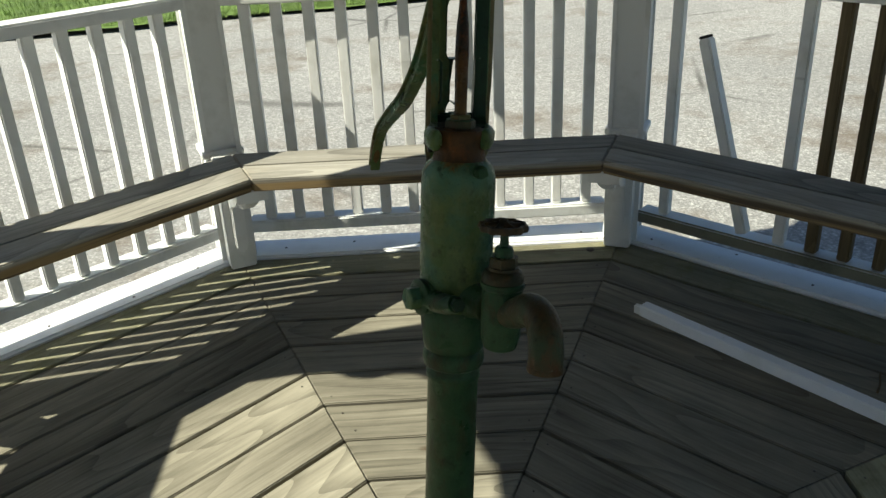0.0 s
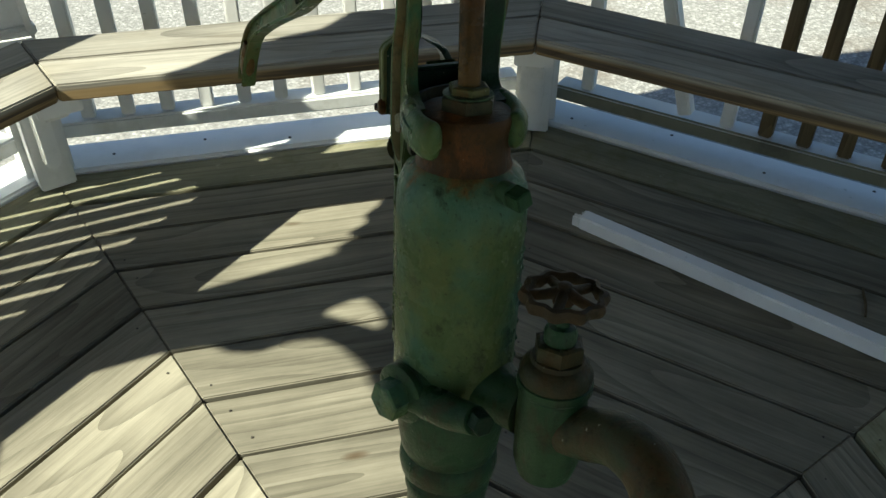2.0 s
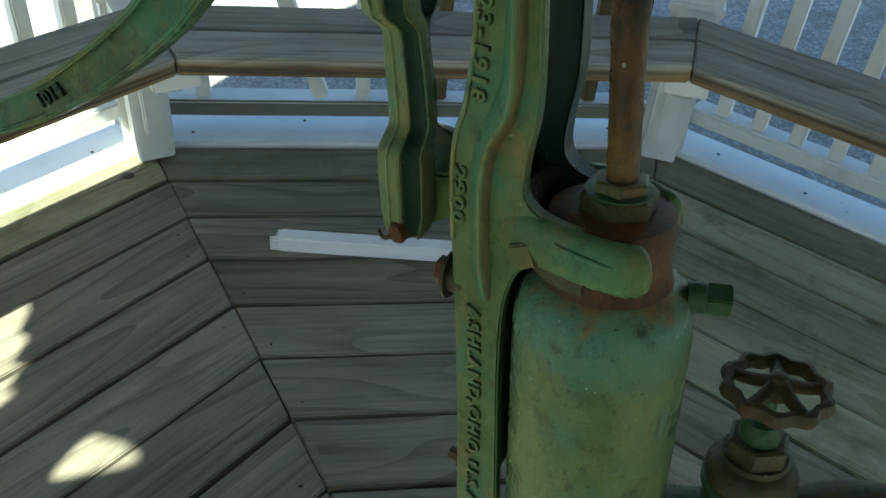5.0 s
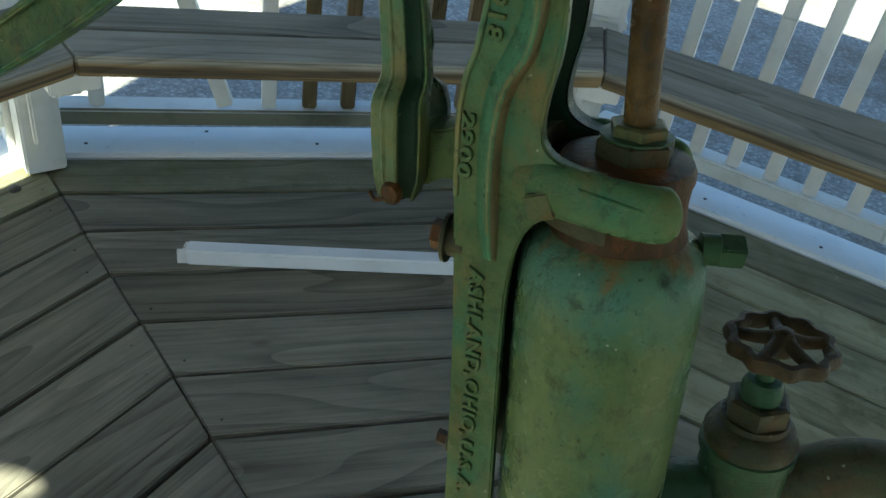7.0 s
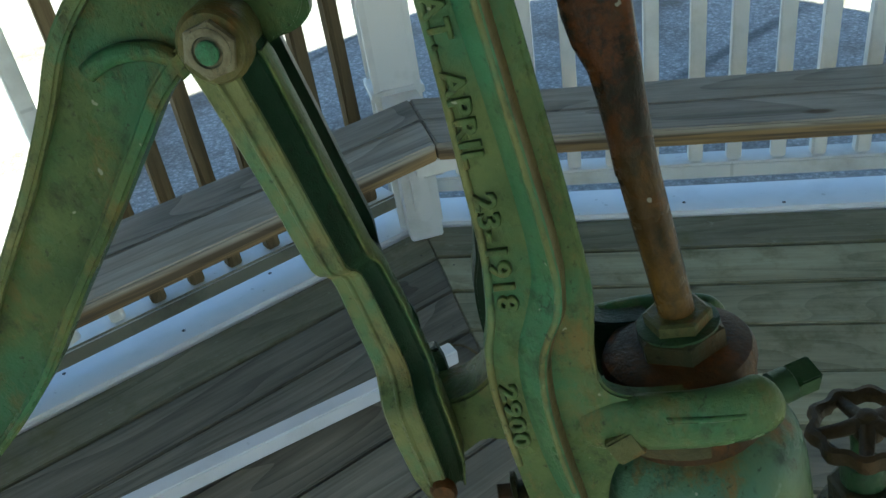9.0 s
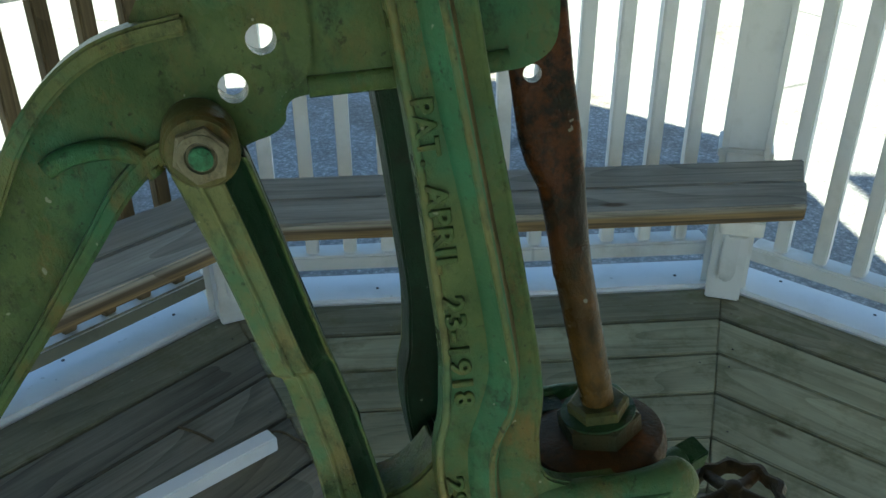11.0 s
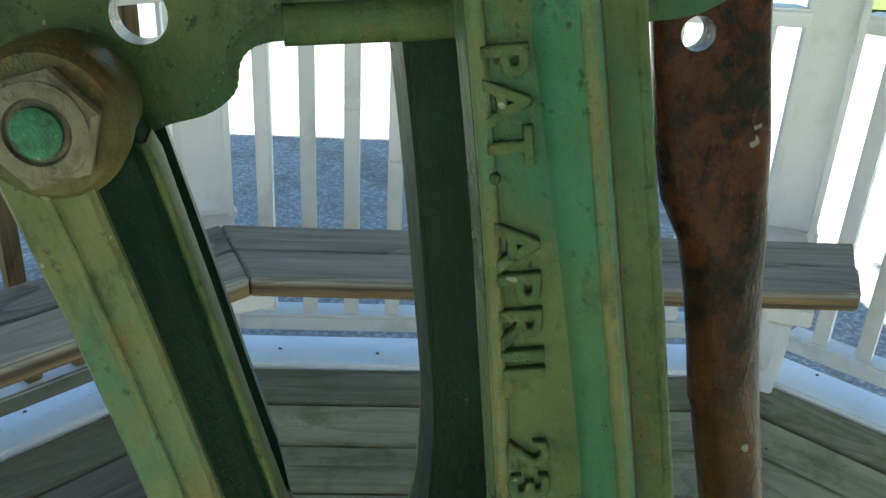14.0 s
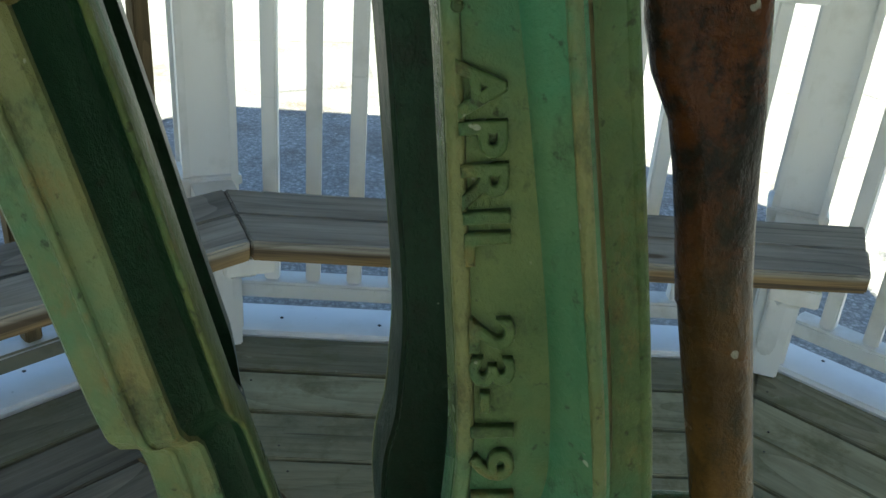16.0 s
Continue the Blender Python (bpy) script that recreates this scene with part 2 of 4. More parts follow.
def spline(points, steps=8):
    """A smooth line through the points."""
    pts = [Vector(p) for p in points]
    out = []
    for i in range(len(pts) - 1):
        p0, p1, p2, p3 = pts[max(i - 1, 0)], pts[i], pts[i + 1], pts[min(i + 2, len(pts) - 1)]
        for k in range(steps):
            t = k / steps
            out.append(0.5 * (2 * p1 + (p2 - p0) * t + (2 * p0 - 5 * p1 + 4 * p2 - p3) * t * t + (3 * p1 - p0 - 3 * p2 + p3) * t ** 3))
    return out + [pts[-1]]


def empty(name, m=None):
    ob = new(name)
    ob.empty_display_size = 0.05
    if m:
        ob.matrix_world = m
    return ob


# ---------- the gazebo's plan: an octagon about the origin ----------
T8 = math.tan(radians(22.5))
FLOOR_AP, PITCH, GAP = 1.573, 0.145, 0.0090      # edge of the deck, board pitch, joint
BENCH_F, BENCH_B = 1.197, 1.435                  # bench front and back
RAIL_AP = 1.635
POST_R = 1.765                                   # radius of the posts' centres
GROUND_Z = -0.25
SIDES = {"rail": (225, 180, 135, 90, 45, 0, -45), "bench": (180, 135, 90, 45, 0)}


def side_pose(deg):
    """Local +y looks outwards through the middle of that side, +x along it clockwise seen from above."""
    return pose(0, 0, 0, 0, 0, deg - 90)


# ground
bm = bmesh.new()
bmesh.ops.create_grid(bm, x_segments=60, y_segments=60, size=60)
for v in bm.verts:
    d = v.co.xy.length
    v.co.z = GROUND_Z + 0.03 * noise.noise(v.co * 0.13) * min(1, d / 6)
ground = smooth(part("ground", bm, MAT["ground"]), 180)
tagged(ground, "pale gravelled asphalt lot with cracks and dirt stains", "ground", kind="structure")


# posts
def make_post():
    post = empty("post")
    bm = bmesh.new()
    box(bm, -0.05, 0.05, -0.05, 0.05, 0.008, 1.96, 0.003)
    part("post_core", bm, MAT["white"], post)
    for sx in (-1, 1):
        for sy in (-1, 1):
            bm = bmesh.new()
            box(bm, sx * 0.058 - 0.016, sx * 0.058 + 0.0, sy * 0.0585 - 0.008, sy * 0.0585, 0.01, 1.96, 0.002) if sx > 0 else box(bm, sx * 0.058, sx * 0.058 + 0.016, sy * 0.0585 - 0.008 * (sy > 0), sy * 0.0585 + 0.008 * (sy < 0), 0.01, 1.96, 0.002)
            part("corner_strip", bm, MAT["white"], post)
    bm = bmesh.new()
    box(bm, -0.066, 0.066, -0.066, 0.066, 0.374, 0.396, 0.003)
    part("collar", bm, MAT["white"], post)
    return tagged(post, "square white-painted wooden gazebo post with corner boards", "post", "gazebo posts")


first = make_post()
for i in range(8):
    a = 22.5 + 45 * i
    m = pose(0, 0, 0, 0, 0, a - 90) @ pose(0, POST_R, 0)
    if i == 0:
        first.matrix_basis = m
    else:
        copy_thing(first, m)


# bench brackets: a sawn arm and leg at each post under the bench
def make_bracket():
    br = empty("bench_bracket")
    leg = bmesh.new()
    box(leg, -0.043, 0.043, -0.132, -0.060, 0.004, 0.350, 0.004)
    part("leg", leg, MAT["white"], br)
    arm = bmesh.new()
    box(arm, -0.045, 0.045, -0.455, -0.060, 0.352, 0.388, 0.003)
    part("arm", arm, MAT["white"], br)
    corbel = bmesh.new()
    prism(corbel, [(-0.130, 0.351), (-0.43, 0.351), (-0.43, 0.342), (-0.415, 0.328), (-0.385, 0.322), (-0.372, 0.306), (-0.345, 0.294), (-0.31, 0.296), (-0.285, 0.290), (-0.262, 0.272), (-0.235, 0.258), (-0.20, 0.25), (-0.130, 0.215)], -0.021, 0.021, "x", 0.004, 2)
    part("corbel", corbel, MAT["white"], br)
    pad = bmesh.new()
    prism(pad, [(-0.021, 0.09), (-0.010, 0.068), (0.010, 0.068), (0.021, 0.09), (0.021, 0.26), (-0.021, 0.26)], -0.154, -0.131, "y", 0.005, 2)
    part("panel", pad, MAT["white"], br)
    return tagged(br, "white-painted sawn bracket holding up the bench", "bracket", "bench brackets")


first = make_bracket()
for i, a in enumerate((-22.5, 22.5, 67.5, 112.5, 157.5)):
    m = pose(0, 0, 0, 0, 0, a - 90) @ pose(0, POST_R, 0)
    if i == 0:
        first.matrix_basis = m
    else:
        copy_thing(first, m)

# railings, one a side
STEP = 0.0975
BAL_Z = (0.128, 0.842)
half_rail = RAIL_AP * T8 - 0.066


def baluster_mesh(name, w=0.034):
    bm = bmesh.new()
    box(bm, -(BAL_Z[1] - BAL_Z[0]) / 2, (BAL_Z[1] - BAL_Z[0]) / 2, -w / 2, w / 2, -w / 2, w / 2, 0.004, 2)
    me = bpy.data.meshes.new(name)
    bm.to_mesh(me)
    bm.free()
    me.materials.append(MAT["white"])
    return me


BAL_WHITE = baluster_mesh("baluster")
BAL_BARE = BAL_WHITE.copy()
BAL_BARE.materials[0] = MAT["bare"]
rails = {}
for deg in SIDES["rail"]:
    rl = empty("railing", side_pose(deg))
    rails[deg] = rl
    bm = bmesh.new()
    box(bm, -half_rail, half_rail, RAIL_AP - 0.045, RAIL_AP + 0.045, 0.842, 0.88, 0.006)
    part("top_rail", bm, MAT["white"], rl)
    bm = bmesh.new()
    drop = 0.016 if deg == 45 else 0.0               # the broken side has sagged
    box(bm, -half_rail, half_rail, RAIL_AP - 0.032, RAIL_AP + 0.04, 0.086 - drop, 0.128 - drop, 0.006)
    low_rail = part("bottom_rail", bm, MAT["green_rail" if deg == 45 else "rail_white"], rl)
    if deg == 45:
        # the top has the worn white paint, the other faces are dark green
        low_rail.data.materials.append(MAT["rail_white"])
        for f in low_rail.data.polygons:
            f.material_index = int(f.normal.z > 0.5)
    for k in range(12):
        u = (k - 5.5) * STEP
        me = BAL_WHITE
        if deg == 45:
            u += 0.012
            if k in (1, 2, 3):
                continue
            me = BAL_BARE if k >= 5 else BAL_WHITE
        b = new("baluster", me)
        b.parent = rl
        b.matrix_basis = pose(u + random.uniform(-0.004, 0.004), RAIL_AP, (sum(BAL_Z) - drop) / 2, 0, 90, 0) @ pose(0, 0, 0, random.uniform(-4, 4)) @ Matrix.Diagonal((1 + drop / (BAL_Z[1] - BAL_Z[0]), 1, 1, 1))
        if deg == 45 and k >= 5:
            b["label"] = "unpainted brown wooden baluster"
    txt = "white-painted wooden railing with square balusters"
    tagged(rl, "railing with a broken gap and unpainted brown balusters" if deg == 45 else txt, "railing", "gazebo railings")

# the loose baluster that leans in the broken gap
lo, hi = Vector((0.968, 1.30, 0.13)), Vector((0.845, 1.443, 0.71))
lean = empty("loose_baluster", Matrix.Translation((lo + hi) / 2) @ (hi - lo).to_track_quat("X", "Z").to_matrix().to_4x4())
ln = (hi - lo).length / 2
bm = bmesh.new()
box(bm, -ln, ln - 0.004, -0.018, 0.018, -0.018, 0.018, 0.004)
part("stick", bm, MAT["white"], lean)
bm = bmesh.new()
box(bm, ln - 0.004, ln + 0.004, -0.0165, 0.0165, -0.0165, 0.0165, 0.003)
part("broken_end", bm, MAT["char"], lean, "dark rotten end grain")
tagged(lean, "loose white baluster leaning in the railing gap, dark rotten top end", "baluster")

# benches: two boards a side, mitred at the corners
for deg in SIDES["bench"]:
    bench = empty("bench", side_pose(deg))
    mid = (BENCH_F + BENCH_B) / 2
    for lo_ap, hi_ap in ((BENCH_F, mid - 0.003), (mid + 0.003, BENCH_B)):
        l0, l1 = lo_ap * T8 - 0.0010, hi_ap * T8 - 0.0010
        r0, r1 = (l0, l1) if deg != 0 else (l0 + 0.13, l1 + 0.135)
        bm = bmesh.new()
        prism(bm, [(-l0, lo_ap), (r0, lo_ap), (r1, hi_ap), (-l1, hi_ap)], BENCH_Z - 0.038, BENCH_Z, "z", 0.0035, 2)
        smooth(part("board", bm, MAT["bench"], bench), 40)
    tagged(bench, "weathered two-board wooden bench seat along the railing", "bench", "gazebo benches")

# white sill boards round the deck
for deg in range(0, 360, 45):
    sill = empty("sill", side_pose(deg))
    bm = bmesh.new()
    a, b = FLOOR_AP + 0.002, 1.717
    prism(bm, [(-a * T8 + 0.001, a), (a * T8 - 0.001, a), (b * T8 - 0.001, b), (-b * T8 + 0.001, b)], -0.05, 0.010, "z", 0.008, 3)
    smooth(part("sill_board", bm, MAT["sill"], sill), 40)
    bm = bmesh.new()
    prism(bm, [(-1.70 * T8 + 0.003, 1.70), (1.70 * T8 - 0.003, 1.70), (1.70 * T8 - 0.003, 1.712), (-1.70 * T8 + 0.003, 1.712)], GROUND_Z - 0.02, -0.052)
    part("skirt", bm, MAT["white"], sill)
    for k in range(5):
        bm = bmesh.new()
        x = (k - 2) * 0.26 + random.uniform(-0.04, 0.04)
        lathe(bm, [(0.0045, 0.0085), (0.0045, 0.0112), (0.003, 0.0118)], 8, pose(x, 1.60 + random.uniform(0, 0.09), 0))
        part("nail", bm, MAT["nail"], sill)
    tagged(sill, "white-painted sill board round the deck's edge", "sill", "deck sills")


# roof: boards on eight slopes, with a fascia and openwork corner brackets that throw the lobed shade
EAVE_AP, EAVE_Z, PEAK_Z = 1.84, 1.92, 2.95
EAVE_MID = Vector((0.0, -0.10, 0))               # the eaves overhang unevenly
roof = empty("gazebo_roof")
for deg in range(0, 360, 45):
    m = side_pose(deg)
    bm = bmesh.new()
    low = [EAVE_MID + m @ Vector((s * EAVE_AP * T8, EAVE_AP, EAVE_Z)) for s in (-1, 1)]
    tri = [bm.verts.new(p) for p in (*low, Vector((0, 0, PEAK_Z)))]
    up = [bm.verts.new(v.co + Vector((0, 0, 0.05))) for v in tri]
    bm.faces.new(tri[::-1]), bm.faces.new(up)
    for i in range(3):
        bm.faces.new((tri[i], tri[(i + 1) % 3], up[(i + 1) % 3], up[i]))
    part("slope", bm, MAT["roof"], roof)
    bm = bmesh.new()
    prism(bm, [(-RAIL_AP * T8, 1.62), (RAIL_AP * T8, 1.62), (RAIL_AP * T8, 2.02), (-RAIL_AP * T8, 2.02)], RAIL_AP - 0.02, RAIL_AP + 0.02, "y")
    beam = part("beam", bm, MAT["white"], roof)
    beam.matrix_basis = m
    # a lobed openwork bracket at each end of the side
    for s in (-1, 1):
        tall = [(0.0, 1.12), (0.014, 1.14), (0.026, 1.19), (0.034, 1.233), (0.045, 1.262), (0.075, 1.29), (0.097, 1.334), (0.094, 1.383), (0.102, 1.42), (0.118, 1.458), (0.15, 1.485), (0.193, 1.508), (0.234, 1.524), (0.264, 1.524), (0.285, 1.53), (0.307, 1.544), (0.361, 1.571), (0.415, 1.572), (0.47, 1.589), (0.519, 1.60), (0.53, 1.625)]
        # the opening between the scroll and the post, reached by a saw cut from the top
        tall += [(0.0722, 1.625), (0.0722, 1.572), (0.091, 1.577), (0.128, 1.580), (0.146, 1.566), (0.103, 1.518), (0.045, 1.460), (0.033, 1.470), (0.029, 1.511), (0.034, 1.554), (0.0718, 1.572), (0.0718, 1.625), (0.0, 1.625)]
        low = [(0.0, 1.455), (0.05, 1.45), (0.085, 1.415), (0.13, 1.435), (0.165, 1.40), (0.21, 1.42), (0.26, 1.385), (0.31, 1.395), (0.35, 1.375), (0.38, 1.42), (0.45, 1.45), (0.5, 1.52), (0.51, 1.625), (0.0, 1.625)]
        bm = bmesh.new()
        prism(bm, [(s * (0.61 - u), z) for u, z in (tall if s > 0 else low)], RAIL_AP - 0.01, RAIL_AP + 0.01, "y")
        fret = part("fretwork", bm, MAT["white"], roof)
        fret.matrix_basis = m
tagged(roof, "white-trimmed wooden gazebo roof with openwork corner brackets", "roof")

# white stick lying on the deck
p, q = Vector((0.588, 1.078, 0.0)), Vector((1.039, 0.492, 0.0))
stick = empty("white_stick", Matrix.Translation((p + q) / 2) @ (q - p).to_track_quat("X", "Z").to_matrix().to_4x4())
h = (q - p).length / 2
smooth(part("bar", box(bmesh.new(), -h + 0.02, h, -0.019, 0.019, 0.001, 0.036, 0.003), MAT["sill"], stick))
for k in range(7):
    y = -0.018 + 0.0054 * k
    cut = random.uniform(0.0, 0.016)
    part("splinter", box(bmesh.new(), -h + cut, -h + 0.0215, y, y + 0.0050, 0.002 + random.uniform(0, 0.004), 0.035 - random.uniform(0, 0.008), 0.001, 1), MAT["white"], stick, "torn end of the stick")
tagged(stick, "white-painted square stick with a torn end on the deck", "stick")

# verge and grass beyond the lot
bm = bmesh.new()
bmesh.ops.create_grid(bm, x_segments=40, y_segments=24, size=1)
for v in bm.verts:
    v.co.x, v.co.y = v.co.x * 14 - 12.0, v.co.y * 9 + 16.3
    v.co.y += 0.28 * (v.co.x + 4) + 0.25 * noise.noise(Vector((v.co.x * 0.8, 3, 1)))
    v.co.z = GROUND_Z + 0.045 + 0.02 * noise.noise(v.co * 0.6)
verge = smooth(part("verge", bm, MAT["turf"]), 180)
tagged(verge, "sunlit mown grass verge beyond the lot", "grass", kind="structure")


bm = bmesh.new()
bmesh.ops.create_grid(bm, x_segments=24, y_segments=24, size=1)
for v in bm.verts:
    v.co.x, v.co.y = v.co.x * 7 + 10.4 + 7, v.co.y * 9 - 14.4
    v.co.z = GROUND_Z + 0.04 + 0.02 * noise.noise(v.co * 0.6)
verge = smooth(part("verge", bm, MAT["turf"]), 180)
tagged(verge, "sunlit mown grass verge beyond the lot", "grass", kind="structure")


def blades(name, spots, tall, label):
    """Many bent grass blades, each a narrow two-step strip."""
    verts, faces = [], []
    for x, y, z in spots:
        a, h, w = random.uniform(0, 6.28), tall * random.uniform(0.5, 1.2), random.uniform(0.0015, 0.003) * (1 + tall * 4)
        lx, ly = random.uniform(-0.5, 0.5) * h, random.uniform(-0.5, 0.5) * h
        dx, dy = math.cos(a) * w, math.sin(a) * w
        i = len(verts)
        verts += [(x - dx, y - dy, z), (x + dx, y + dy, z), (x + dx * 0.7 + lx * 0.4, y + dy * 0.7 + ly * 0.4, z + h * 0.6), (x - dx * 0.7 + lx * 0.4, y - dy * 0.7 + ly * 0.4, z + h * 0.6), (x + lx, y + ly, z + h)]
        faces += [(i, i + 1, i + 2, i + 3), (i + 3, i + 2, i + 4)]
    me = bpy.data.meshes.new(name)
    me.from_pydata(verts, [], faces)
    me.materials.append(MAT["grass"])
    return tagged(new(name, me), label, "grass", kind="stuff")


spots = []
for _ in range(26000):
    x = random.uniform(-9, 0.5)
    spots.append((x, 7.35 + 0.28 * (x + 4) + 4.0 * random.random() ** 1.5, GROUND_Z + 0.03))
blades("grass", spots, 0.07, "sunlit green grass on the verge")
spots = []
for deg in (135, 90, 45, 0, -45):
    m = side_pose(deg)
    for _ in range(900):
        u = random.uniform(-0.72, 0.72)
        if noise.noise(Vector((u * 5, deg, 0))) + random.uniform(-0.4, 0.4) < 0.12:
            continue
        q = m @ Vector((u, 1.73 + 0.09 * random.random() ** 2, GROUND_Z))
        spots.append(tuple(q))
blades("weeds", spots, 0.07, "low weeds growing along the deck's skirt")

# dry twig by the stick's end
pts = spline([(1.112, 0.699, 0.004), (1.098, 0.678, 0.007), (1.084, 0.650, 0.005), (1.061, 0.618, 0.004)], 6)
pts2 = spline([(1.074, 0.530, 0.004), (1.078, 0.500, 0.006), (1.073, 0.476, 0.007), (1.050, 0.445, 0.005), (1.032, 0.421, 0.005), (1.000, 0.395, 0.006), (0.989, 0.372, 0.004)], 6)
for pp in (pts, pts2):
    tw = smooth(part("twig", tube(bmesh.new(), pp, 0.003, 6), MAT["bare"]), 60)
    tagged(tw, "thin dry twig lying on the deck boards", "twig")
# a round bolt head in the deck near the corner post
bolt = smooth(part("carriage_bolt", lathe(bmesh.new(), [(0.014, 0.0), (0.0135, 0.003), (0.010, 0.0065), (0.004, 0.008)], 20, pose(0.537, 1.506, 0.0)), MAT["nail"]), 60)
tagged(bolt, "domed grey bolt head in a deck board", "bolt")
# an unseen dark board wall, added to cut the light from behind the entrance
wall = bmesh.new()
box(wall, -9.0, -1.8, -2.74, -2.62, GROUND_Z, 4.0)
for k in range(36):
    box(wall, -9.0 + 0.2 * k + 0.004, -8.8 + 0.2 * k - 0.004, -2.618, -2.598, GROUND_Z, 4.0)
tagged(part("wall_south", wall, MAT["shade_wall_dark"]), "added unseen dark board wall that blocks light from the south", "wall", kind="structure")
# ---------- the hand pump, which leans over a little ----------
def iron(name, base, light, rust, teal=None, rusty=0.5, rough=0.40, stain=None, upper=None):
    """Old enamel on rough cast iron: chalky, streaked with rust and grime. stain: height of a rust drip from above."""
    m = Nodes(name, rough)
    m.b.inputs["Specular IOR Level"].default_value = 0.13
    v = m.coords(shift=False)
    c = m.mix(m.ramp(m.noise(v, 18.0, 7.0, 0.7), (0.36, 0.0), (0.64, 1.0)), base, light)
    if teal:
        c = m.mix(m.ramp(m.noise(v, 12.0, 5.0, 0.65), (0.47, 0.0), (0.62, 0.85)), c, teal)
    c = m.mix(m.ramp(m.noise(m.coords((1, 1, 0.6), False), 21.0, 6.0, 0.7), (0.52, 0.0), (0.66, 0.55 * rusty)), c, rust)
    streak = m.noise(m.coords((1, 1, 0.5), False), 36.0, 7.0, 0.72)
    c = m.mix(m.ramp(streak, (0.54, 0.0), (0.70, rusty)), c, rust)
    if stain:
        sep = m.t.nodes.new("ShaderNodeSeparateXYZ")
        m.put(sep.inputs[0], v)
        high = m.math("ADD", sep.outputs[2], m.math("MULTIPLY", m.math("SUBTRACT", m.noise(m.coords((1, 1, 0.4), False), 45.0, 5.0, 0.7), 0.5), 0.06))
        c = m.mix(m.ramp(m.math("SUBTRACT", high, stain - 0.5), (0.45, 0.0), (0.48, 0.55), (0.492, 0.4), (0.5, 0.0)), c, (0.055, 0.15, 0.12))
        c = m.mix(m.ramp(m.math("SUBTRACT", high, stain - 0.5), (0.492, 0.0), (0.508, 0.95)), c, (0.19, 0.062, 0.014))
    if upper:
        # redder, blacker scale towards the top
        sep = m.t.nodes.new("ShaderNodeSeparateXYZ")
        m.put(sep.inputs[0], v)
        high = m.math("ADD", sep.outputs[2], m.math("MULTIPLY", m.noise(m.coords((1, 1, 0.5), False), 38.0, 5.0, 0.7), 0.12))
        scale = m.ramp(m.noise(v, 44.0, 6.0, 0.75), (0.43, upper[0]), (0.55, upper[1]))
        c = m.mix(m.ramp(m.math("SUBTRACT", high, 0.5), (0.50, 0.0), (0.57, 1.0)), c, scale)
    grime = m.noise(m.coords((1, 1, 0.7), False), 60.0, 6.0, 0.75)
    c = m.mix(m.ramp(grime, (0.53, 0.0), (0.70, 0.75)), c, (0.012, 0.016, 0.009))
    c = m.mix(m.ramp(m.noise(v, 210.0, 3.0, 0.7), (0.62, 0.0), (0.70, 0.65)), c, (0.012, 0.014, 0.009))
    c = m.mix(m.ramp(m.noise(v, 130.0, 2.0), (0.74, 0.0), (0.755, 0.6)), c, (0.30, 0.31, 0.25))
    m.color(c)
    m.put(m.b.inputs["Roughness"], m.ramp(m.noise(v, 26.0, 4.0), (0.3, rough - 0.16), (0.7, rough + 0.08)))
    m.bump(m.math("ADD", m.math("ADD", m.noise(v, 320.0, 4.0, 0.75), m.math("MULTIPLY", m.noise(v, 55.0, 4.0), 1.6)), m.math("MULTIPLY", m.ramp(streak, (0.5, 0.0), (0.62, 1.0)), -0.5)), 0.0012, 0.55)
    return m.mat


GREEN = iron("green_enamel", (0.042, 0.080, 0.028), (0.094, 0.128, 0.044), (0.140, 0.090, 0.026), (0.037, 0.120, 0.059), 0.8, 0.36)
# brighter mint: light on the rib's broad slope, put into its colour
LIT_SLOPE = iron("lit_slope_enamel", (0.039, 0.114, 0.053), (0.072, 0.141, 0.064), (0.097, 0.086, 0.032), (0.047, 0.160, 0.086), 0.35)
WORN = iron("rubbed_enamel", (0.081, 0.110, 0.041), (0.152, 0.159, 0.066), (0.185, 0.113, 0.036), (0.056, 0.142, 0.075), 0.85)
BODY = iron("body_enamel", (0.060, 0.102, 0.036), (0.112, 0.146, 0.052), (0.095, 0.082, 0.028), (0.044, 0.118, 0.074), 0.35, 0.30, 0.845)
# green darkened for the shade between plates and prongs; also a bolt and digits
DARKSHADE = iron("dark_shade_enamel", (0.008, 0.025, 0.012), (0.014, 0.041, 0.020), (0.020, 0.015, 0.005), None, 0.5)
VALVE = iron("valve_enamel", (0.020, 0.054, 0.023), (0.040, 0.082, 0.037), (0.050, 0.033, 0.015), None, 0.8)
BROWN = iron("brown_iron", (0.031, 0.023, 0.012), (0.055, 0.038, 0.018), (0.083, 0.038, 0.013), None, 0.5, 0.5)
RUST = iron("rusty_iron", (0.031, 0.019, 0.008), (0.057, 0.029, 0.009), (0.162, 0.054, 0.011), None, 0.75, 0.5)
BRASS = iron("tarnished_brass_rod", (0.066, 0.036, 0.010), (0.125, 0.072, 0.020), (0.026, 0.016, 0.006), None, 0.7, 0.30, upper=((0.062, 0.021, 0.005), (0.008, 0.006, 0.003)))
SPOUT = iron("rusted_spout", (0.064, 0.040, 0.016), (0.040, 0.057, 0.030), (0.088, 0.036, 0.016), None, 0.9, 0.45)
PALE = iron("pale_iron_nut", (0.110, 0.105, 0.066), (0.190, 0.175, 0.115), (0.120, 0.066, 0.028), None, 0.8, 0.45)
BONNET = iron("grimy_bonnet_iron", (0.028, 0.032, 0.015), (0.052, 0.050, 0.024), (0.080, 0.038, 0.012), None, 0.9)
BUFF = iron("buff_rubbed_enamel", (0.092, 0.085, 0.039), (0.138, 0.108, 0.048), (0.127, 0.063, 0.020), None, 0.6)
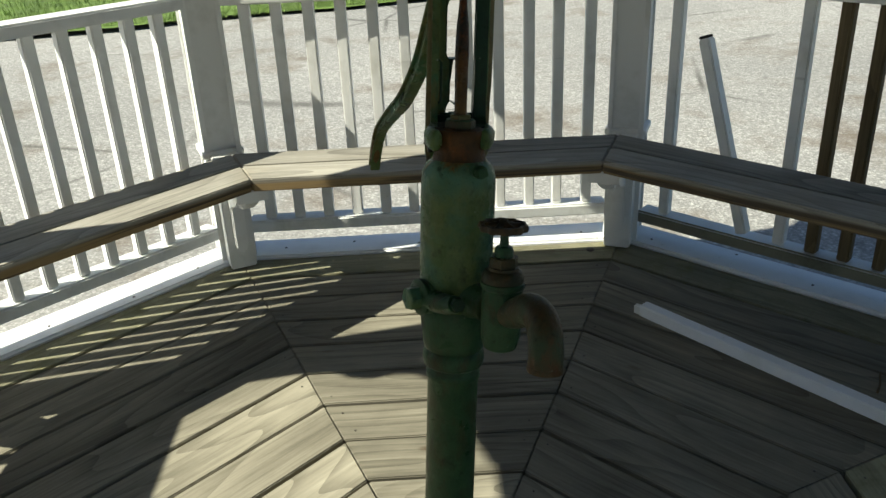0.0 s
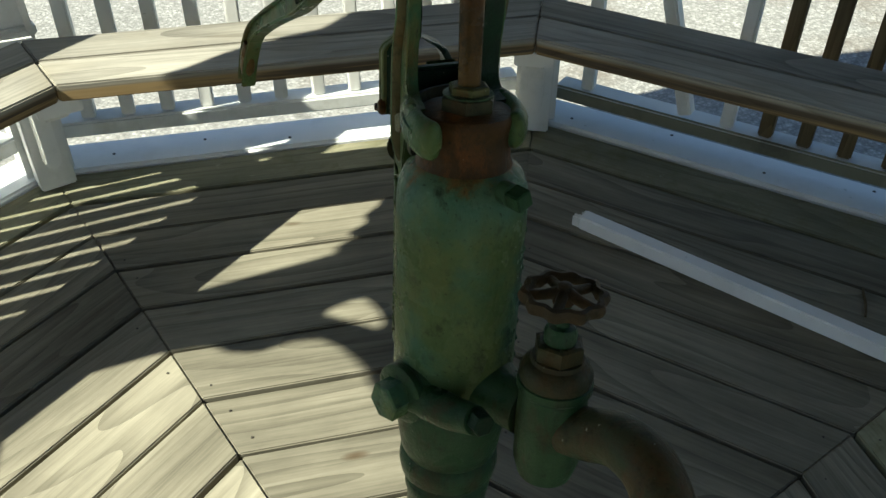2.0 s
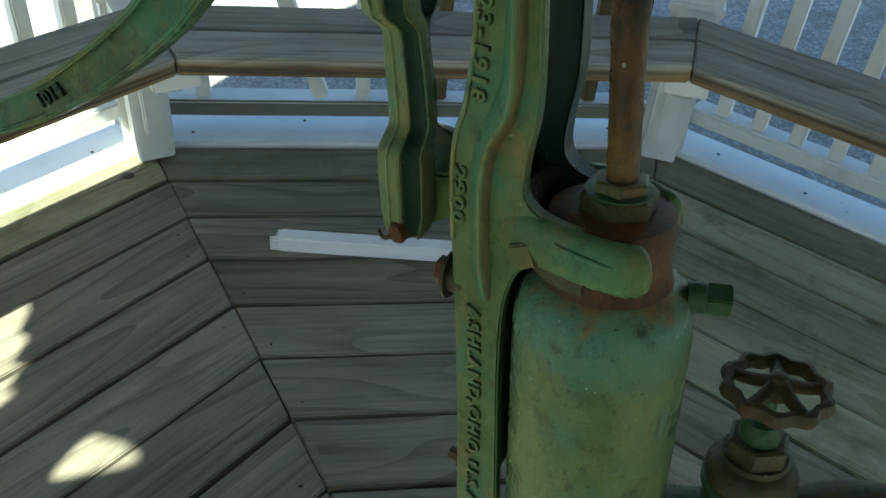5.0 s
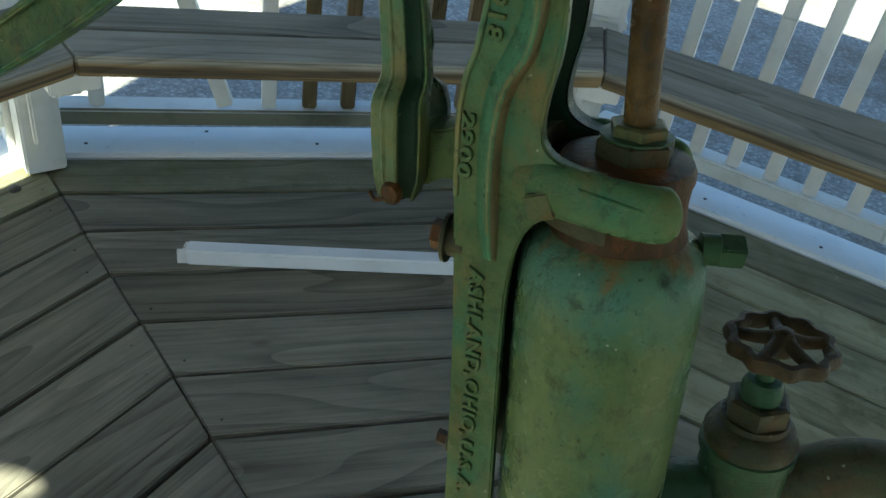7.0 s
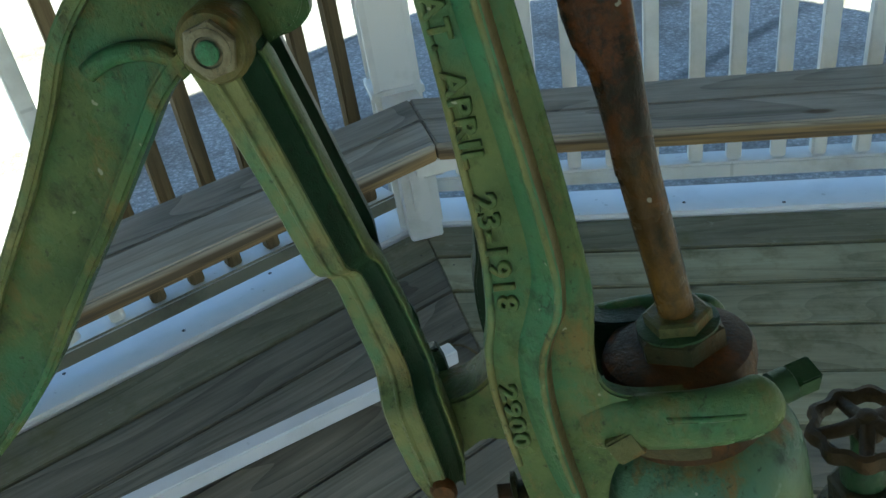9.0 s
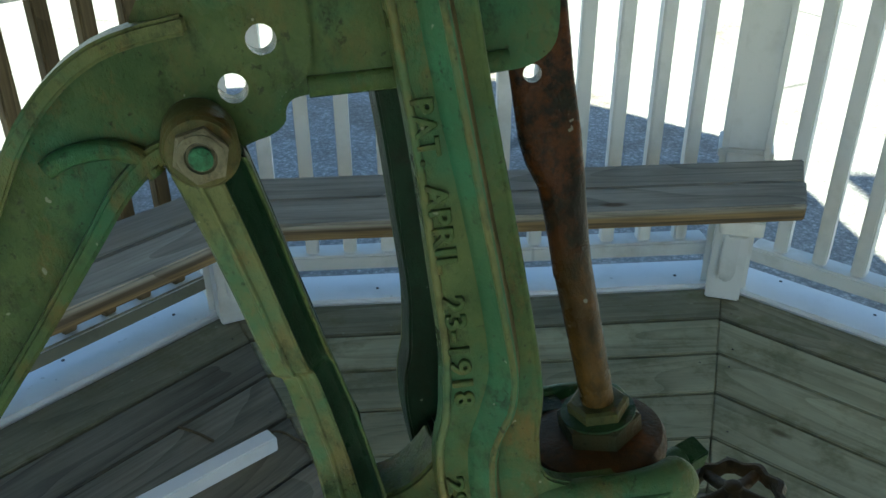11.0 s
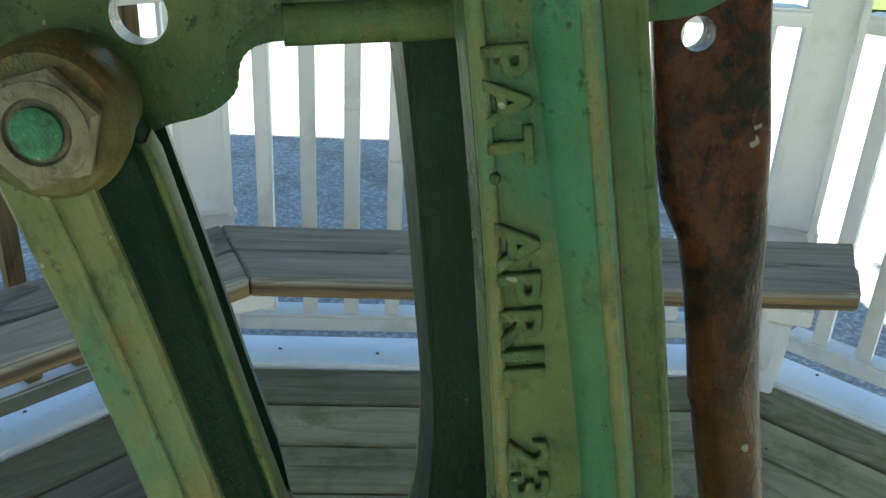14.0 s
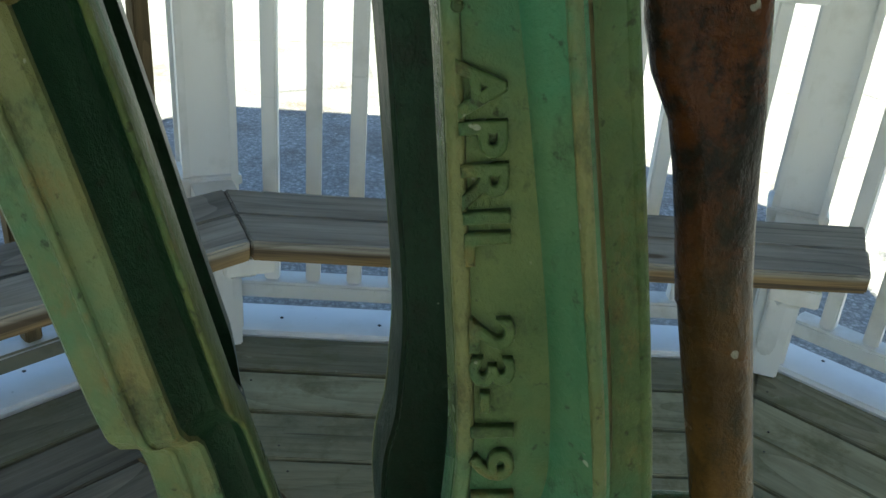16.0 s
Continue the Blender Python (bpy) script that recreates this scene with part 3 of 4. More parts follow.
RINGED = iron("rust_ringed_enamel", (0.058, 0.072, 0.027), (0.110, 0.098, 0.038), (0.165, 0.072, 0.020), None, 0.95)
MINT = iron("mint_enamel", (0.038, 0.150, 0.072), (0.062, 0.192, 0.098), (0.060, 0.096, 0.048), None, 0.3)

pz = Vector((0.071, 0.161, 1.0)).normalized()
px = (Vector((1, 0, 0)) - pz * pz.x).normalized()
py = pz.cross(px)
PUMP_M = Matrix.Translation((-0.021, -0.010, 0.0)) @ Matrix((px, py, pz)).transposed().to_4x4()
pump = empty("hand_pump", PUMP_M)
tagged(pump, "old green cast-iron hand pump with brown rust, leaning slightly", "water pump")


def aim(p, d):
    """A pose at p whose z axis points along d."""
    return Matrix.Translation(p) @ Vector(d).to_track_quat("Z", "Y").to_matrix().to_4x4()


def turned(name, rings, mat, parent, m=None, n=40, angle=40, label=""):
    return smooth(part(name, lathe(bmesh.new(), rings, n, m), mat, parent, label), angle)


def hexnut(name, r, h, m, mat, parent, hole=0.0, n=6, label=""):
    bm = bmesh.new()
    c = 0.12 * r
    lathe(bm, [(r - c, 0), (r, c * 0.6), (r, h - c * 0.6), (r - c, h)], n, m)
    return part(name, bm, mat, parent, label)


def bead(name, pts, r, mat, parent, flat=1.0, n=10, steps=6):
    """A rounded rib along a smooth line; flat scales its height off the plate."""
    line = spline(pts, steps)
    bm = tube(bmesh.new(), line, r, n)
    x0 = sum(p.x for p in line) / len(line)
    if flat != 1.0:
        for v in bm.verts:
            v.co.x = x0 + (v.co.x - x0) * flat
    return smooth(part(name, bm, mat, parent), 60)


def letters(text, size, m, parent, mat, deep=0.0010):
    """Raised letters, each word one mesh."""
    cu = bpy.data.curves.new("lettering", "FONT")
    cu.body, cu.size, cu.extrude, cu.bevel_depth, cu.bevel_resolution = text, size, deep, 0.0005, 1
    cu.align_x, cu.align_y, cu.space_character, cu.resolution_u = "LEFT", "CENTER", 1.12, 3
    tmp = bpy.data.objects.new("lettering", cu)
    me = bpy.data.meshes.new_from_object(tmp)
    bpy.data.objects.remove(tmp)
    me.name = "lettering"
    me.materials.clear()
    me.materials.append(mat)
    ob = new("lettering", me)
    ob.parent = parent
    ob.matrix_basis = m
    return ob


# standpipe, barrel and neck
pipe = turned("standpipe", [(0.0395, 0.0), (0.0395, 0.50), (0.042, 0.503), (0.042, 0.512), (0.0395, 0.515), (0.0395, 0.53)], VALVE, pump)
base_collar = turned("base_collar", [(0.0405, 0.520), (0.046, 0.524), (0.048, 0.535), (0.047, 0.545), (0.044, 0.549), (0.047, 0.556), (0.051, 0.585), (0.0535, 0.62), (0.05, 0.625)], VALVE, pump)
barrel = turned("barrel", [(0.050, 0.612), (0.0545, 0.625), (0.0545, 0.700), (0.0550, 0.760), (0.0548, 0.810), (0.0530, 0.825), (0.0485, 0.836), (0.040, 0.843), (0.035, 0.846)], BODY, pump, n=64)
for k in range(8):
    bm = lathe(bmesh.new(), [(0.003, -0.002), (0.0028, 0.0015), (0.0015, 0.0025)], 10, aim((0.0535 * math.cos(-0.35), 0.0535 * math.sin(-0.35), 0.66 + k * 0.018), (math.cos(-0.35), math.sin(-0.35), 0)))
    smooth(part("casting_bump", bm, VALVE, barrel), 60)
neck = turned("neck", [(0.0440, 0.834), (0.0400, 0.842), (0.0370, 0.851), (0.0362, 0.866), (0.0368, 0.874), (0.0380, 0.878), (0.0378, 0.883), (0.0362, 0.8862), (0.030, 0.8880), (0.022, 0.8885)], RUST, pump, label="rust-brown iron neck")
nut = hexnut("gland_nut", 0.0225, 0.014, pose(0, -0.003, 0.886, 0, 0, 10), BONNET, pump)
nut2 = hexnut("lock_nut", 0.0165, 0.008, pose(0, -0.0035, 0.8995, 0, 0, 25), RINGED, pump)
turned("washer", [(0.020, 0.8990), (0.020, 0.9003), (0.015, 0.9008)], VALVE, pump, pose(0, -0.003, 0.0003))

# piston rod: round below, beaten flat above, with a pin hole
rod = turned("piston_rod", [(0.0088, 0.0), (0.0091, 0.045), (0.0097, 0.098)], BRASS, pump, aim((0.0, -0.0044, 0.892), (0.0, 0.0058, 0.096)), 24, label="brown tarnished piston rod")
bm = bmesh.new()
rows = []
for z, yc, ha, hb, sq in ((0.985, 0.0016, 0.0098, 0.0098, 1.0), (1.005, 0.0018, 0.0100, 0.0096, 1.0), (1.022, 0.0020, 0.0105, 0.0090, 0.95), (1.034, 0.0022, 0.0115, 0.0083, 0.85), (1.046, 0.0040, 0.0136, 0.0066, 0.7), (1.058, 0.0048, 0.0145, 0.0054, 0.55), (1.085, 0.0050, 0.0145, 0.0048, 0.45), (1.120, 0.0050, 0.0145, 0.0046, 0.45)):
    ring = []
    for k in range(28):
        a = 2 * math.pi * k / 28
        ca, sa = math.cos(a), math.sin(a)
        wob = 1 + 0.05 * noise.noise(Vector((ca * 2, sa * 2, z * 90)))
        ring.append(bm.verts.new((hb * wob * math.copysign(abs(ca) ** sq, ca), yc + ha * wob * math.copysign(abs(sa) ** sq, sa), z)))
    rows.append(ring)
for r0, r1 in zip(rows, rows[1:]):
    for k in range(28):
        bm.faces.new((r0[k], r0[(k + 1) % 28], r1[(k + 1) % 28], r1[k]))
bm.faces.new(rows[0][::-1]), bm.faces.new(rows[-1])
flat = part("rod_head", bm, BRASS, pump, "rust-red flattened rod head with a pin hole")
cut = part("tmp_cut", lathe(bmesh.new(), [(0.0042, -0.05), (0.0042, 0.05)], 20, aim((0, 0.0095, 1.0885), (1, 0, 0))), RUST)


def carve(ob, cutters):
    """Cuts the cutters out of ob and keeps the result as plain mesh."""
    for c in cutters:
        md = ob.modifiers.new("cut", "BOOLEAN")
        md.object, md.operation, md.solver = c, "DIFFERENCE", "EXACT"
    bpy.context.view_layer.update()
    me = bpy.data.meshes.new_from_object(ob.evaluated_get(bpy.context.evaluated_depsgraph_get()))
    ob.modifiers.clear()
    ob.data = me
    for c in cutters:
        bpy.data.objects.remove(c)
    return ob


cut.parent = pump
smooth(carve(flat, [cut]), 35)

# bearer: two waved plates joined by a clasp round the neck, with a lettered leg
FACE = -0.0415
edge_l = [(0.0810, 0.6220), (0.0810, 0.7200), (0.0830, 0.8000), (0.0855, 0.8570), (0.0862, 0.8880), (0.0855, 0.9100), (0.0825, 0.9280), (0.0778, 0.9410), (0.0745, 0.9570), (0.0710, 0.9800), (0.0690, 1.0200), (0.0670, 1.0650), (0.0662, 1.1100), (0.0650, 1.1750)]
edge_r_up = [(0.0310, 1.1750), (0.0305, 1.1000), (0.0290, 1.0470), (0.0277, 1.0000), (0.0272, 0.9620), (0.0285, 0.9430), (0.0325, 0.9240), (0.0342, 0.9070), (0.0310, 0.8960), (0.0180, 0.8895), (-0.0040, 0.8880)]
edge_r_dn = [(-0.004, 0.862), (0.016, 0.8590), (0.033, 0.853), (0.0425, 0.836), (0.047, 0.81), (0.048, 0.77), (0.047, 0.70), (0.0455, 0.622)]
# the rib's left foot, crest and right foot, from its top down
RIB = [(1.1720, 0.0545, 0.0470, 0.0425), (1.1050, 0.0530, 0.0452, 0.0408), (1.0500, 0.0505, 0.0438, 0.0394), (1.0000, 0.0490, 0.0424, 0.0378), (0.9700, 0.0500, 0.0420, 0.0378), (0.9570, 0.0530, 0.0430, 0.0395), (0.9430, 0.0588, 0.0468, 0.0425), (0.9300, 0.0648, 0.0545, 0.0500), (0.9150, 0.0685, 0.0595, 0.0552), (0.8900, 0.0705, 0.0620, 0.0578), (0.8600, 0.0695, 0.0615, 0.0572), (0.8380, 0.0665, 0.0600, 0.0560), (0.8220, 0.0625, 0.0590, 0.0562)]


def smooth2(pts, steps=4):
    return [(p.x, p.y) for p in spline([(a, b, 0) for a, b in pts], steps)]


outline = smooth2(edge_l) + smooth2(edge_r_up) + smooth2(edge_r_dn)
bearer = empty("bearer")
bearer.parent = pump
# the far plate is coloured darker for the shade it stands in
for s, mat in ((1, GREEN), (-1, DARKSHADE)):
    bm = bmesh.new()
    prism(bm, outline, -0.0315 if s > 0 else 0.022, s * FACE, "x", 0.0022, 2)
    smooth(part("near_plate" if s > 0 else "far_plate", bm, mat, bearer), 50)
    # a rib of lopsided section: a broad slope, a narrow rounded crest and a steep side
    bm, last = bmesh.new(), None
    feet = list(zip(*(spline([(r[k], r[0], 0) for r in RIB], 5) for k in (1, 2, 3))))
    for i, (lf, cr, rf) in enumerate(feet):
        h = 0.0075 * min(1.0, 0.15 + (len(feet) - 1 - i) / 7.0)
        prof = ((lf.x + 0.001, 0.0), (lf.x * 0.62 + cr.x * 0.38, -0.30 * h), (lf.x * 0.25 + cr.x * 0.75, -0.80 * h), (cr.x + 0.0008, -0.97 * h), (cr.x - 0.0004, -h), (cr.x * 0.75 + rf.x * 0.25 - 0.0008, -0.93 * h), (cr.x * 0.25 + rf.x * 0.75, -0.40 * h), (rf.x - 0.001, 0.0), (rf.x, 0.004), (lf.x, 0.004))
        row = [bm.verts.new((s * (FACE + x), y, lf.y)) for y, x in prof]
        if last:
            for k in range(len(row)):
                bm.faces.new((last[k], last[(k + 1) % len(row)], row[(k + 1) % len(row)], row[k]))
        else:
            bm.faces.new(row)
        last = row
    bm.faces.new(last[::-1])
    # slope in the brightened green as if lit, steep side buff, rest green
    rib = smooth(part("rib", bm, LIT_SLOPE, bearer), 80)
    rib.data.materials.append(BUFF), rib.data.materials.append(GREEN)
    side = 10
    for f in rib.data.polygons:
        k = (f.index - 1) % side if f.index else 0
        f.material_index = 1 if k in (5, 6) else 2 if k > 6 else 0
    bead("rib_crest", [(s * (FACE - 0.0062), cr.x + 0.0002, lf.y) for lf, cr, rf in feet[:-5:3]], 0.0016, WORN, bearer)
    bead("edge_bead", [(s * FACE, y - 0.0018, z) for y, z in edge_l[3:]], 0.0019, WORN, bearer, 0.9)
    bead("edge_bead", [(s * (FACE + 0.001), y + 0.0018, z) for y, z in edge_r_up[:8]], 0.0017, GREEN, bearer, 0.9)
    # the clasp's horn round the neck
    horn = spline([(s * -0.034, 0.046, 0.873), (s * -0.040, 0.020, 0.8745), (s * -0.0425, -0.004, 0.8745), (s * -0.040, -0.024, 0.8740), (s * -0.0345, -0.036, 0.8735), (s * -0.031, -0.041, 0.8735)], 6)
    n = len(horn)
    radii = [0.0152 * (1.0 if i < n - 9 else math.sqrt(max(0.012, 1 - ((i - (n - 9)) / 8.05) ** 2))) for i in range(n)]
    bm = tube(bmesh.new(), horn, radii, 20)
    for v in bm.verts:
        base = min(horn, key=lambda h: (h - v.co).length)
        d = v.co - base
        v.co = base + Vector((d.x * 0.62, d.y * 0.75, d.z * (1.0 if d.z < 0 else 1.05)))
    smooth(part("clasp_arm", bm, GREEN, bearer), 60)
    bead("clasp_seam", [(s * -0.0493, 0.01, 0.882), (s * -0.0508, -0.008, 0.881), (s * -0.0485, -0.024, 0.879)], 0.0016, GREEN, bearer)
    bm = bmesh.new()
    box(bm, -0.0075, 0.0075, -0.0075, 0.0075, 0.0, 0.008, 0.0012)
    bolt = part("square_bolt", bm, RINGED if s > 0 else RUST, bearer, "square rusty bolt head")
    bolt.matrix_basis = aim((s * -0.0415, 0.0300, 0.8665), (-s, -0.12, 0.05)) @ pose(0, 0, 0, 0, 0, 22)
# web that ties the two legs behind the barrel, its dark green put in as shade, and the cup under the rod
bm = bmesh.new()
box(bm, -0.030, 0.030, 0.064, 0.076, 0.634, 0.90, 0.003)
part("back_web", bm, DARKSHADE, bearer)
bm = lathe(bmesh.new(), [(0.0385, 0.853), (0.046, 0.853), (0.048, 0.87), (0.0465, 0.890), (0.0405, 0.891), (0.0385, 0.880)], 40)
for v in [v for v in bm.verts if v.co.y < -0.012]:
    bm.verts.remove(v)
# its lip runs down into the arms on either side
for v in bm.verts:
    k = min(1.0, max(0.0, (0.030 - v.co.y) / 0.040))
    if v.co.z > 0.86:
        v.co.z += (0.868 - v.co.z) * 0.95 * k * k * (3 - 2 * k)
smooth(part("clasp_ring", bm, BONNET, bearer), 50)
# rivet, side bolts
for y, z, r in ((0.0985, 0.8225, 0.0155), (0.089, 0.668, 0.0085)):
    turned("bolt_washer", [(r * 0.7, -0.012), (r * 0.7, 0.0), (r, 0.0005), (r, 0.0028), (r * 0.9, 0.0034)], BONNET, bearer, aim((-0.031, y - 0.009, z), (0, 1, 0)), 24)
    hexnut("bolt_head", r * 0.62, 0.009, aim((-0.031, y - 0.006, z), (0, 1, 0)), RUST, bearer)
# lug that carries the link's foot
bm = bmesh.new()
prism(bm, smooth2([(0.078, 0.902), (0.090, 0.890), (0.104, 0.882), (0.118, 0.880), (0.130, 0.872), (0.133, 0.859), (0.128, 0.846), (0.116, 0.843), (0.100, 0.852), (0.080, 0.846)], 3), -0.015, 0.015, "x", 0.003, 2)
smooth(part("lug", bm, GREEN, bearer), 50)
# raised lettering, read downwards
TXT = Matrix(((0, 0, -1, 0), (0, -1, 0, 0), (-1, 0, 0, 0), (0, 0, 0, 1)))


def along(text, y0, z0, y1, z1, size):
    """Letters on the plate's face from (y0, z0) down to (y1, z1)."""
    ang = math.degrees(math.atan2(-(y1 - y0), -(z1 - z0)))
    far = math.hypot(y1 - y0, z1 - z0)
    ob = letters(text, size, Matrix.Translation((FACE - 0.0008, y0, z0)) @ TXT @ pose(0, 0, 0, 0, 0, ang), bearer, GREEN)
    ob.data.transform(Matrix.Diagonal((far / max(v.co.x for v in ob.data.vertices), 1, 1, 1)))
    return ob


along("PAT.", 0.0600, 1.0968, 0.0606, 1.0685, 0.0125)
along("APRIL", 0.0606, 1.0595, 0.0620, 1.0185, 0.0125)
along("23-1918", 0.0621, 1.0065, 0.0660, 0.9480, 0.0128)
along("2900", 0.0775, 0.9075, 0.0790, 0.869, 0.0108)
along("ASHLAND,", 0.0672, 0.8140, 0.0655, 0.737, 0.0130)
along("OHIO,", 0.0655, 0.735, 0.0662, 0.689, 0.0130)
along("U.S.A.", 0.0662, 0.686, 0.0672, 0.638, 0.0130)

# lever: bar through the bearer, boss with holes, then the curved handle
lever = empty("lever")
lever.parent = pump
bm = bmesh.new()
bar = smooth2([(-0.006, 1.125), (-0.002, 1.103), (0.008, 1.095), (0.024, 1.0935), (0.078, 1.0965), (0.108, 1.099), (0.1165, 1.096), (0.119, 1.089), (0.1265, 1.0845), (0.137, 1.083), (0.150, 1.080), (0.170, 1.090), (0.176, 1.115), (0.165, 1.150), (0.120, 1.155), (0.05, 1.15), (0.0, 1.148)], 4)
prism(bm, bar, -0.0125, 0.0015, "x", 0.003, 2)
bar = part("lever_bar", bm, GREEN, lever)
cutters = []
for y, z in ((0.137, 1.1085), (0.1205, 1.126)):
    c = part("tmp_cut", lathe(bmesh.new(), [(0.0064, -0.05), (0.0064, 0.05)], 28, aim((0, y, z), (1, 0, 0))), GREEN)
    c.parent = pump
    cutters.append(c)
smooth(carve(bar, cutters), 35)
bead("bar_edge", [(-0.0125, 0.02, 1.0985), (-0.0125, 0.06, 1.0993), (-0.0125, 0.106, 1.1025)], 0.0048, GREEN, lever, 0.7)
# raised round plate that carries the row of holes
bm = bmesh.new()
prism(bm, smooth2([(0.0990, 1.150), (0.0992, 1.128), (0.1020, 1.1125), (0.1085, 1.1050), (0.1172, 1.1008), (0.1205, 1.0935), (0.1275, 1.0865), (0.137, 1.0835), (0.149, 1.0810), (0.166, 1.090), (0.172, 1.115), (0.163, 1.149), (0.130, 1.153)], 4), -0.0125, -0.0165, "x", 0.0012, 2)
plate = part("hole_plate", bm, GREEN, lever)
cutters = []
for y, z in ((0.137, 1.1085), (0.1205, 1.126)):
    c = part("tmp_cut", lathe(bmesh.new(), [(0.0064, -0.05), (0.0064, 0.05)], 28, aim((0, y, z), (1, 0, 0))), GREEN)
    c.parent = pump
    cutters.append(c)
smooth(carve(plate, cutters), 35)
SK = -0.25
hand_l = [(0.150, 1.112, 0.030), (0.180, 1.111, 0.028), (0.205, 1.095, 0.0265), (0.226, 1.070, 0.0235), (0.252, 1.040, 0.0215), (0.285, 1.005, 0.020), (0.322, 0.965, 0.0185), (0.372, 0.927, 0.0165), (0.455, 0.878, 0.0150), (0.530, 0.848, 0.0135), (0.610, 0.815, 0.0120), (0.672, 0.783, 0.012), (0.712, 0.738, 0.0125), (0.735, 0.690, 0.0115)]
line = spline([(-0.004 + SK * max(0, y - 0.13), y, z) for y, z, w in hand_l], 6)
wid = [p.x for p in spline([(w, 0, 0) for y, z, w in hand_l], 6)]


def ribbon(name, line, wid, thick, mat, parent, lo=-1.0, hi=1.0, off=0.0, soft=0.0018):
    """A bar of flat section swept in the handle's own plane."""
    bm = bmesh.new()
    rows = []
    nrm = Vector((1, -SK, 0)).normalized()
    for i, p in enumerate(line):
        d = (line[min(i + 1, len(line) - 1)] - line[max(i - 1, 0)]).normalized()
        up = d.cross(nrm).normalized()
        w = wid[i]
        sec = [(lo * w, -thick), (lo * w, thick), (hi * w, thick), (hi * w, -thick)]
        rows.append([bm.verts.new(p + up * a + nrm * (b + off)) for a, b in sec])
    for a, b in zip(rows, rows[1:]):
        for k in range(4):
            bm.faces.new((a[k], a[(k + 1) % 4], b[(k + 1) % 4], b[k]))
    bm.faces.new(rows[0][::-1]), bm.faces.new(rows[-1])
    bmesh.ops.recalc_face_normals(bm, faces=bm.faces)
    es = [e for e in bm.edges if len(e.link_faces) == 2 and e.calc_face_angle(0) > 1.0]
    bmesh.ops.bevel(bm, geom=es, offset=soft, segments=3, affect="EDGES", clamp_overlap=True)
    return smooth(part(name, bm, mat, parent), 50)


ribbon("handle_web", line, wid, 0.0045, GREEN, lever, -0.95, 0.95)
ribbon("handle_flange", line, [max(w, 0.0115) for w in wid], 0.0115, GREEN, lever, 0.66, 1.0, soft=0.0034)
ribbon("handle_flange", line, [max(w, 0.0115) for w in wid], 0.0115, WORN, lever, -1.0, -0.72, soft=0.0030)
# brace that closes the web near the boss
bead("web_arch", [(-0.0155 + SK * (y - 0.13) + 0.004, y, z) for y, z in ((0.176, 1.080), (0.180, 1.0880), (0.188, 1.0942), (0.198, 1.0965), (0.208, 1.0960), (0.216, 1.0930))], 0.0045, GREEN, lever)
grip = turned("grip", [(0.0105, -0.02), (0.0125, 0.0), (0.0125, 0.03), (0.0095, 0.045), (0.005, 0.05)], BRASS, lever, aim(line[-8], line[-1] - line[-8]), 18, 60)
p1, p0 = (Vector((-0.004 + SK * (y - 0.13), y, z)) for y, z in ((0.466, 0.8735), (0.420, 0.8980)))
ax = (p0 - p1).normalized()
an = -Vector((1, -SK, 0)).normalized()
letters("1014", 0.0155, Matrix.Translation(p1 + an * 0.0058) @ Matrix((ax, an.cross(ax), an)).transposed().to_4x4(), lever, DARKSHADE, 0.001)

# link between lever and lug: forked at both ends
link = empty("link")
link.parent = pump
ll = [(0.1665, 1.094), (0.163, 1.078), (0.1585, 1.053), (0.154, 1.023), (0.150, 0.992), (0.1472, 0.979), (0.1445, 0.966), (0.1435, 0.945), (0.1420, 0.922), (0.1422, 0.905), (0.1422, 0.880), (0.1405, 0.856), (0.136, 0.840)]
lr = [(0.1165, 0.840), (0.1125, 0.856), (0.1120, 0.885), (0.1125, 0.905), (0.1140, 0.925), (0.116, 0.947), (0.1195, 0.972), (0.1212, 0.985), (0.1250, 1.015), (0.128, 1.043), (0.1325, 1.080), (0.1372, 1.094)]
HUB = (0.1500, 1.0920)                           # the pivot in the lever's plate


def across(z, u):
    """The point at height z and share u of the way over the link's face."""
    def at(line):
        for (y0, z0), (y1, z1) in zip(line, line[1:]):
            if min(z0, z1) <= z <= max(z0, z1):
                return y0 + (y1 - y0) * (z - z0) / (z1 - z0)
    a, b = at(ll), at(lr)
    return a + (b - a) * u


down = [1.093 - 0.0045 * k for k in range(57)]


def strip(u0, u1, x0, x1, c, zs=down):
    """A bar along the link between two shares of its face, with softened edges."""
    bm, last = bmesh.new(), None
    for z in zs:
        a, b = across(z, u0), across(z, u1)
        d = math.copysign(c, b - a)
        e = math.copysign(c, x1 - x0)
        row = [bm.verts.new((x, y, z)) for x, y in ((x0, a), (x1 - e, a), (x1, a + d), (x1, b - d), (x1 - e, b), (x0, b))]
        if last:
            for k in range(6):
                bm.faces.new((last[k], last[(k + 1) % 6], row[(k + 1) % 6], row[k]))
        else:
            bm.faces.new(row)
        last = row
    bm.faces.new(last[::-1])
    return bm


def channel(pairs, zs=down):
    """A hollow face along the link, from pairs of (share of its breadth, depth)."""
    bm, last = bmesh.new(), None
    for z in zs:
        row = [bm.verts.new((x, across(z, u), z)) for u, x in pairs]
        if last:
            for k in range(len(row)):
                bm.faces.new((last[k], last[(k + 1) % len(row)], row[(k + 1) % len(row)], row[k]))
        else:
            bm.faces.new(row)
        last = row
    bm.faces.new(last[::-1])
    return bm


# near prong: a broad ridged flange, a hollow channel coloured dark for its shade and a thin lip; the far one is a thin
# plain cheek, darkened likewise
smooth(part("prong", channel(((0.0, -0.0165), (0.0, -0.030), (0.55, -0.0440), (0.66, -0.0375), (0.76, -0.0330), (0.86, -0.0315), (0.93, -0.0325), (0.98, -0.0340), (1.0, -0.0335), (1.0, -0.0165))), DARKSHADE, link), 50)
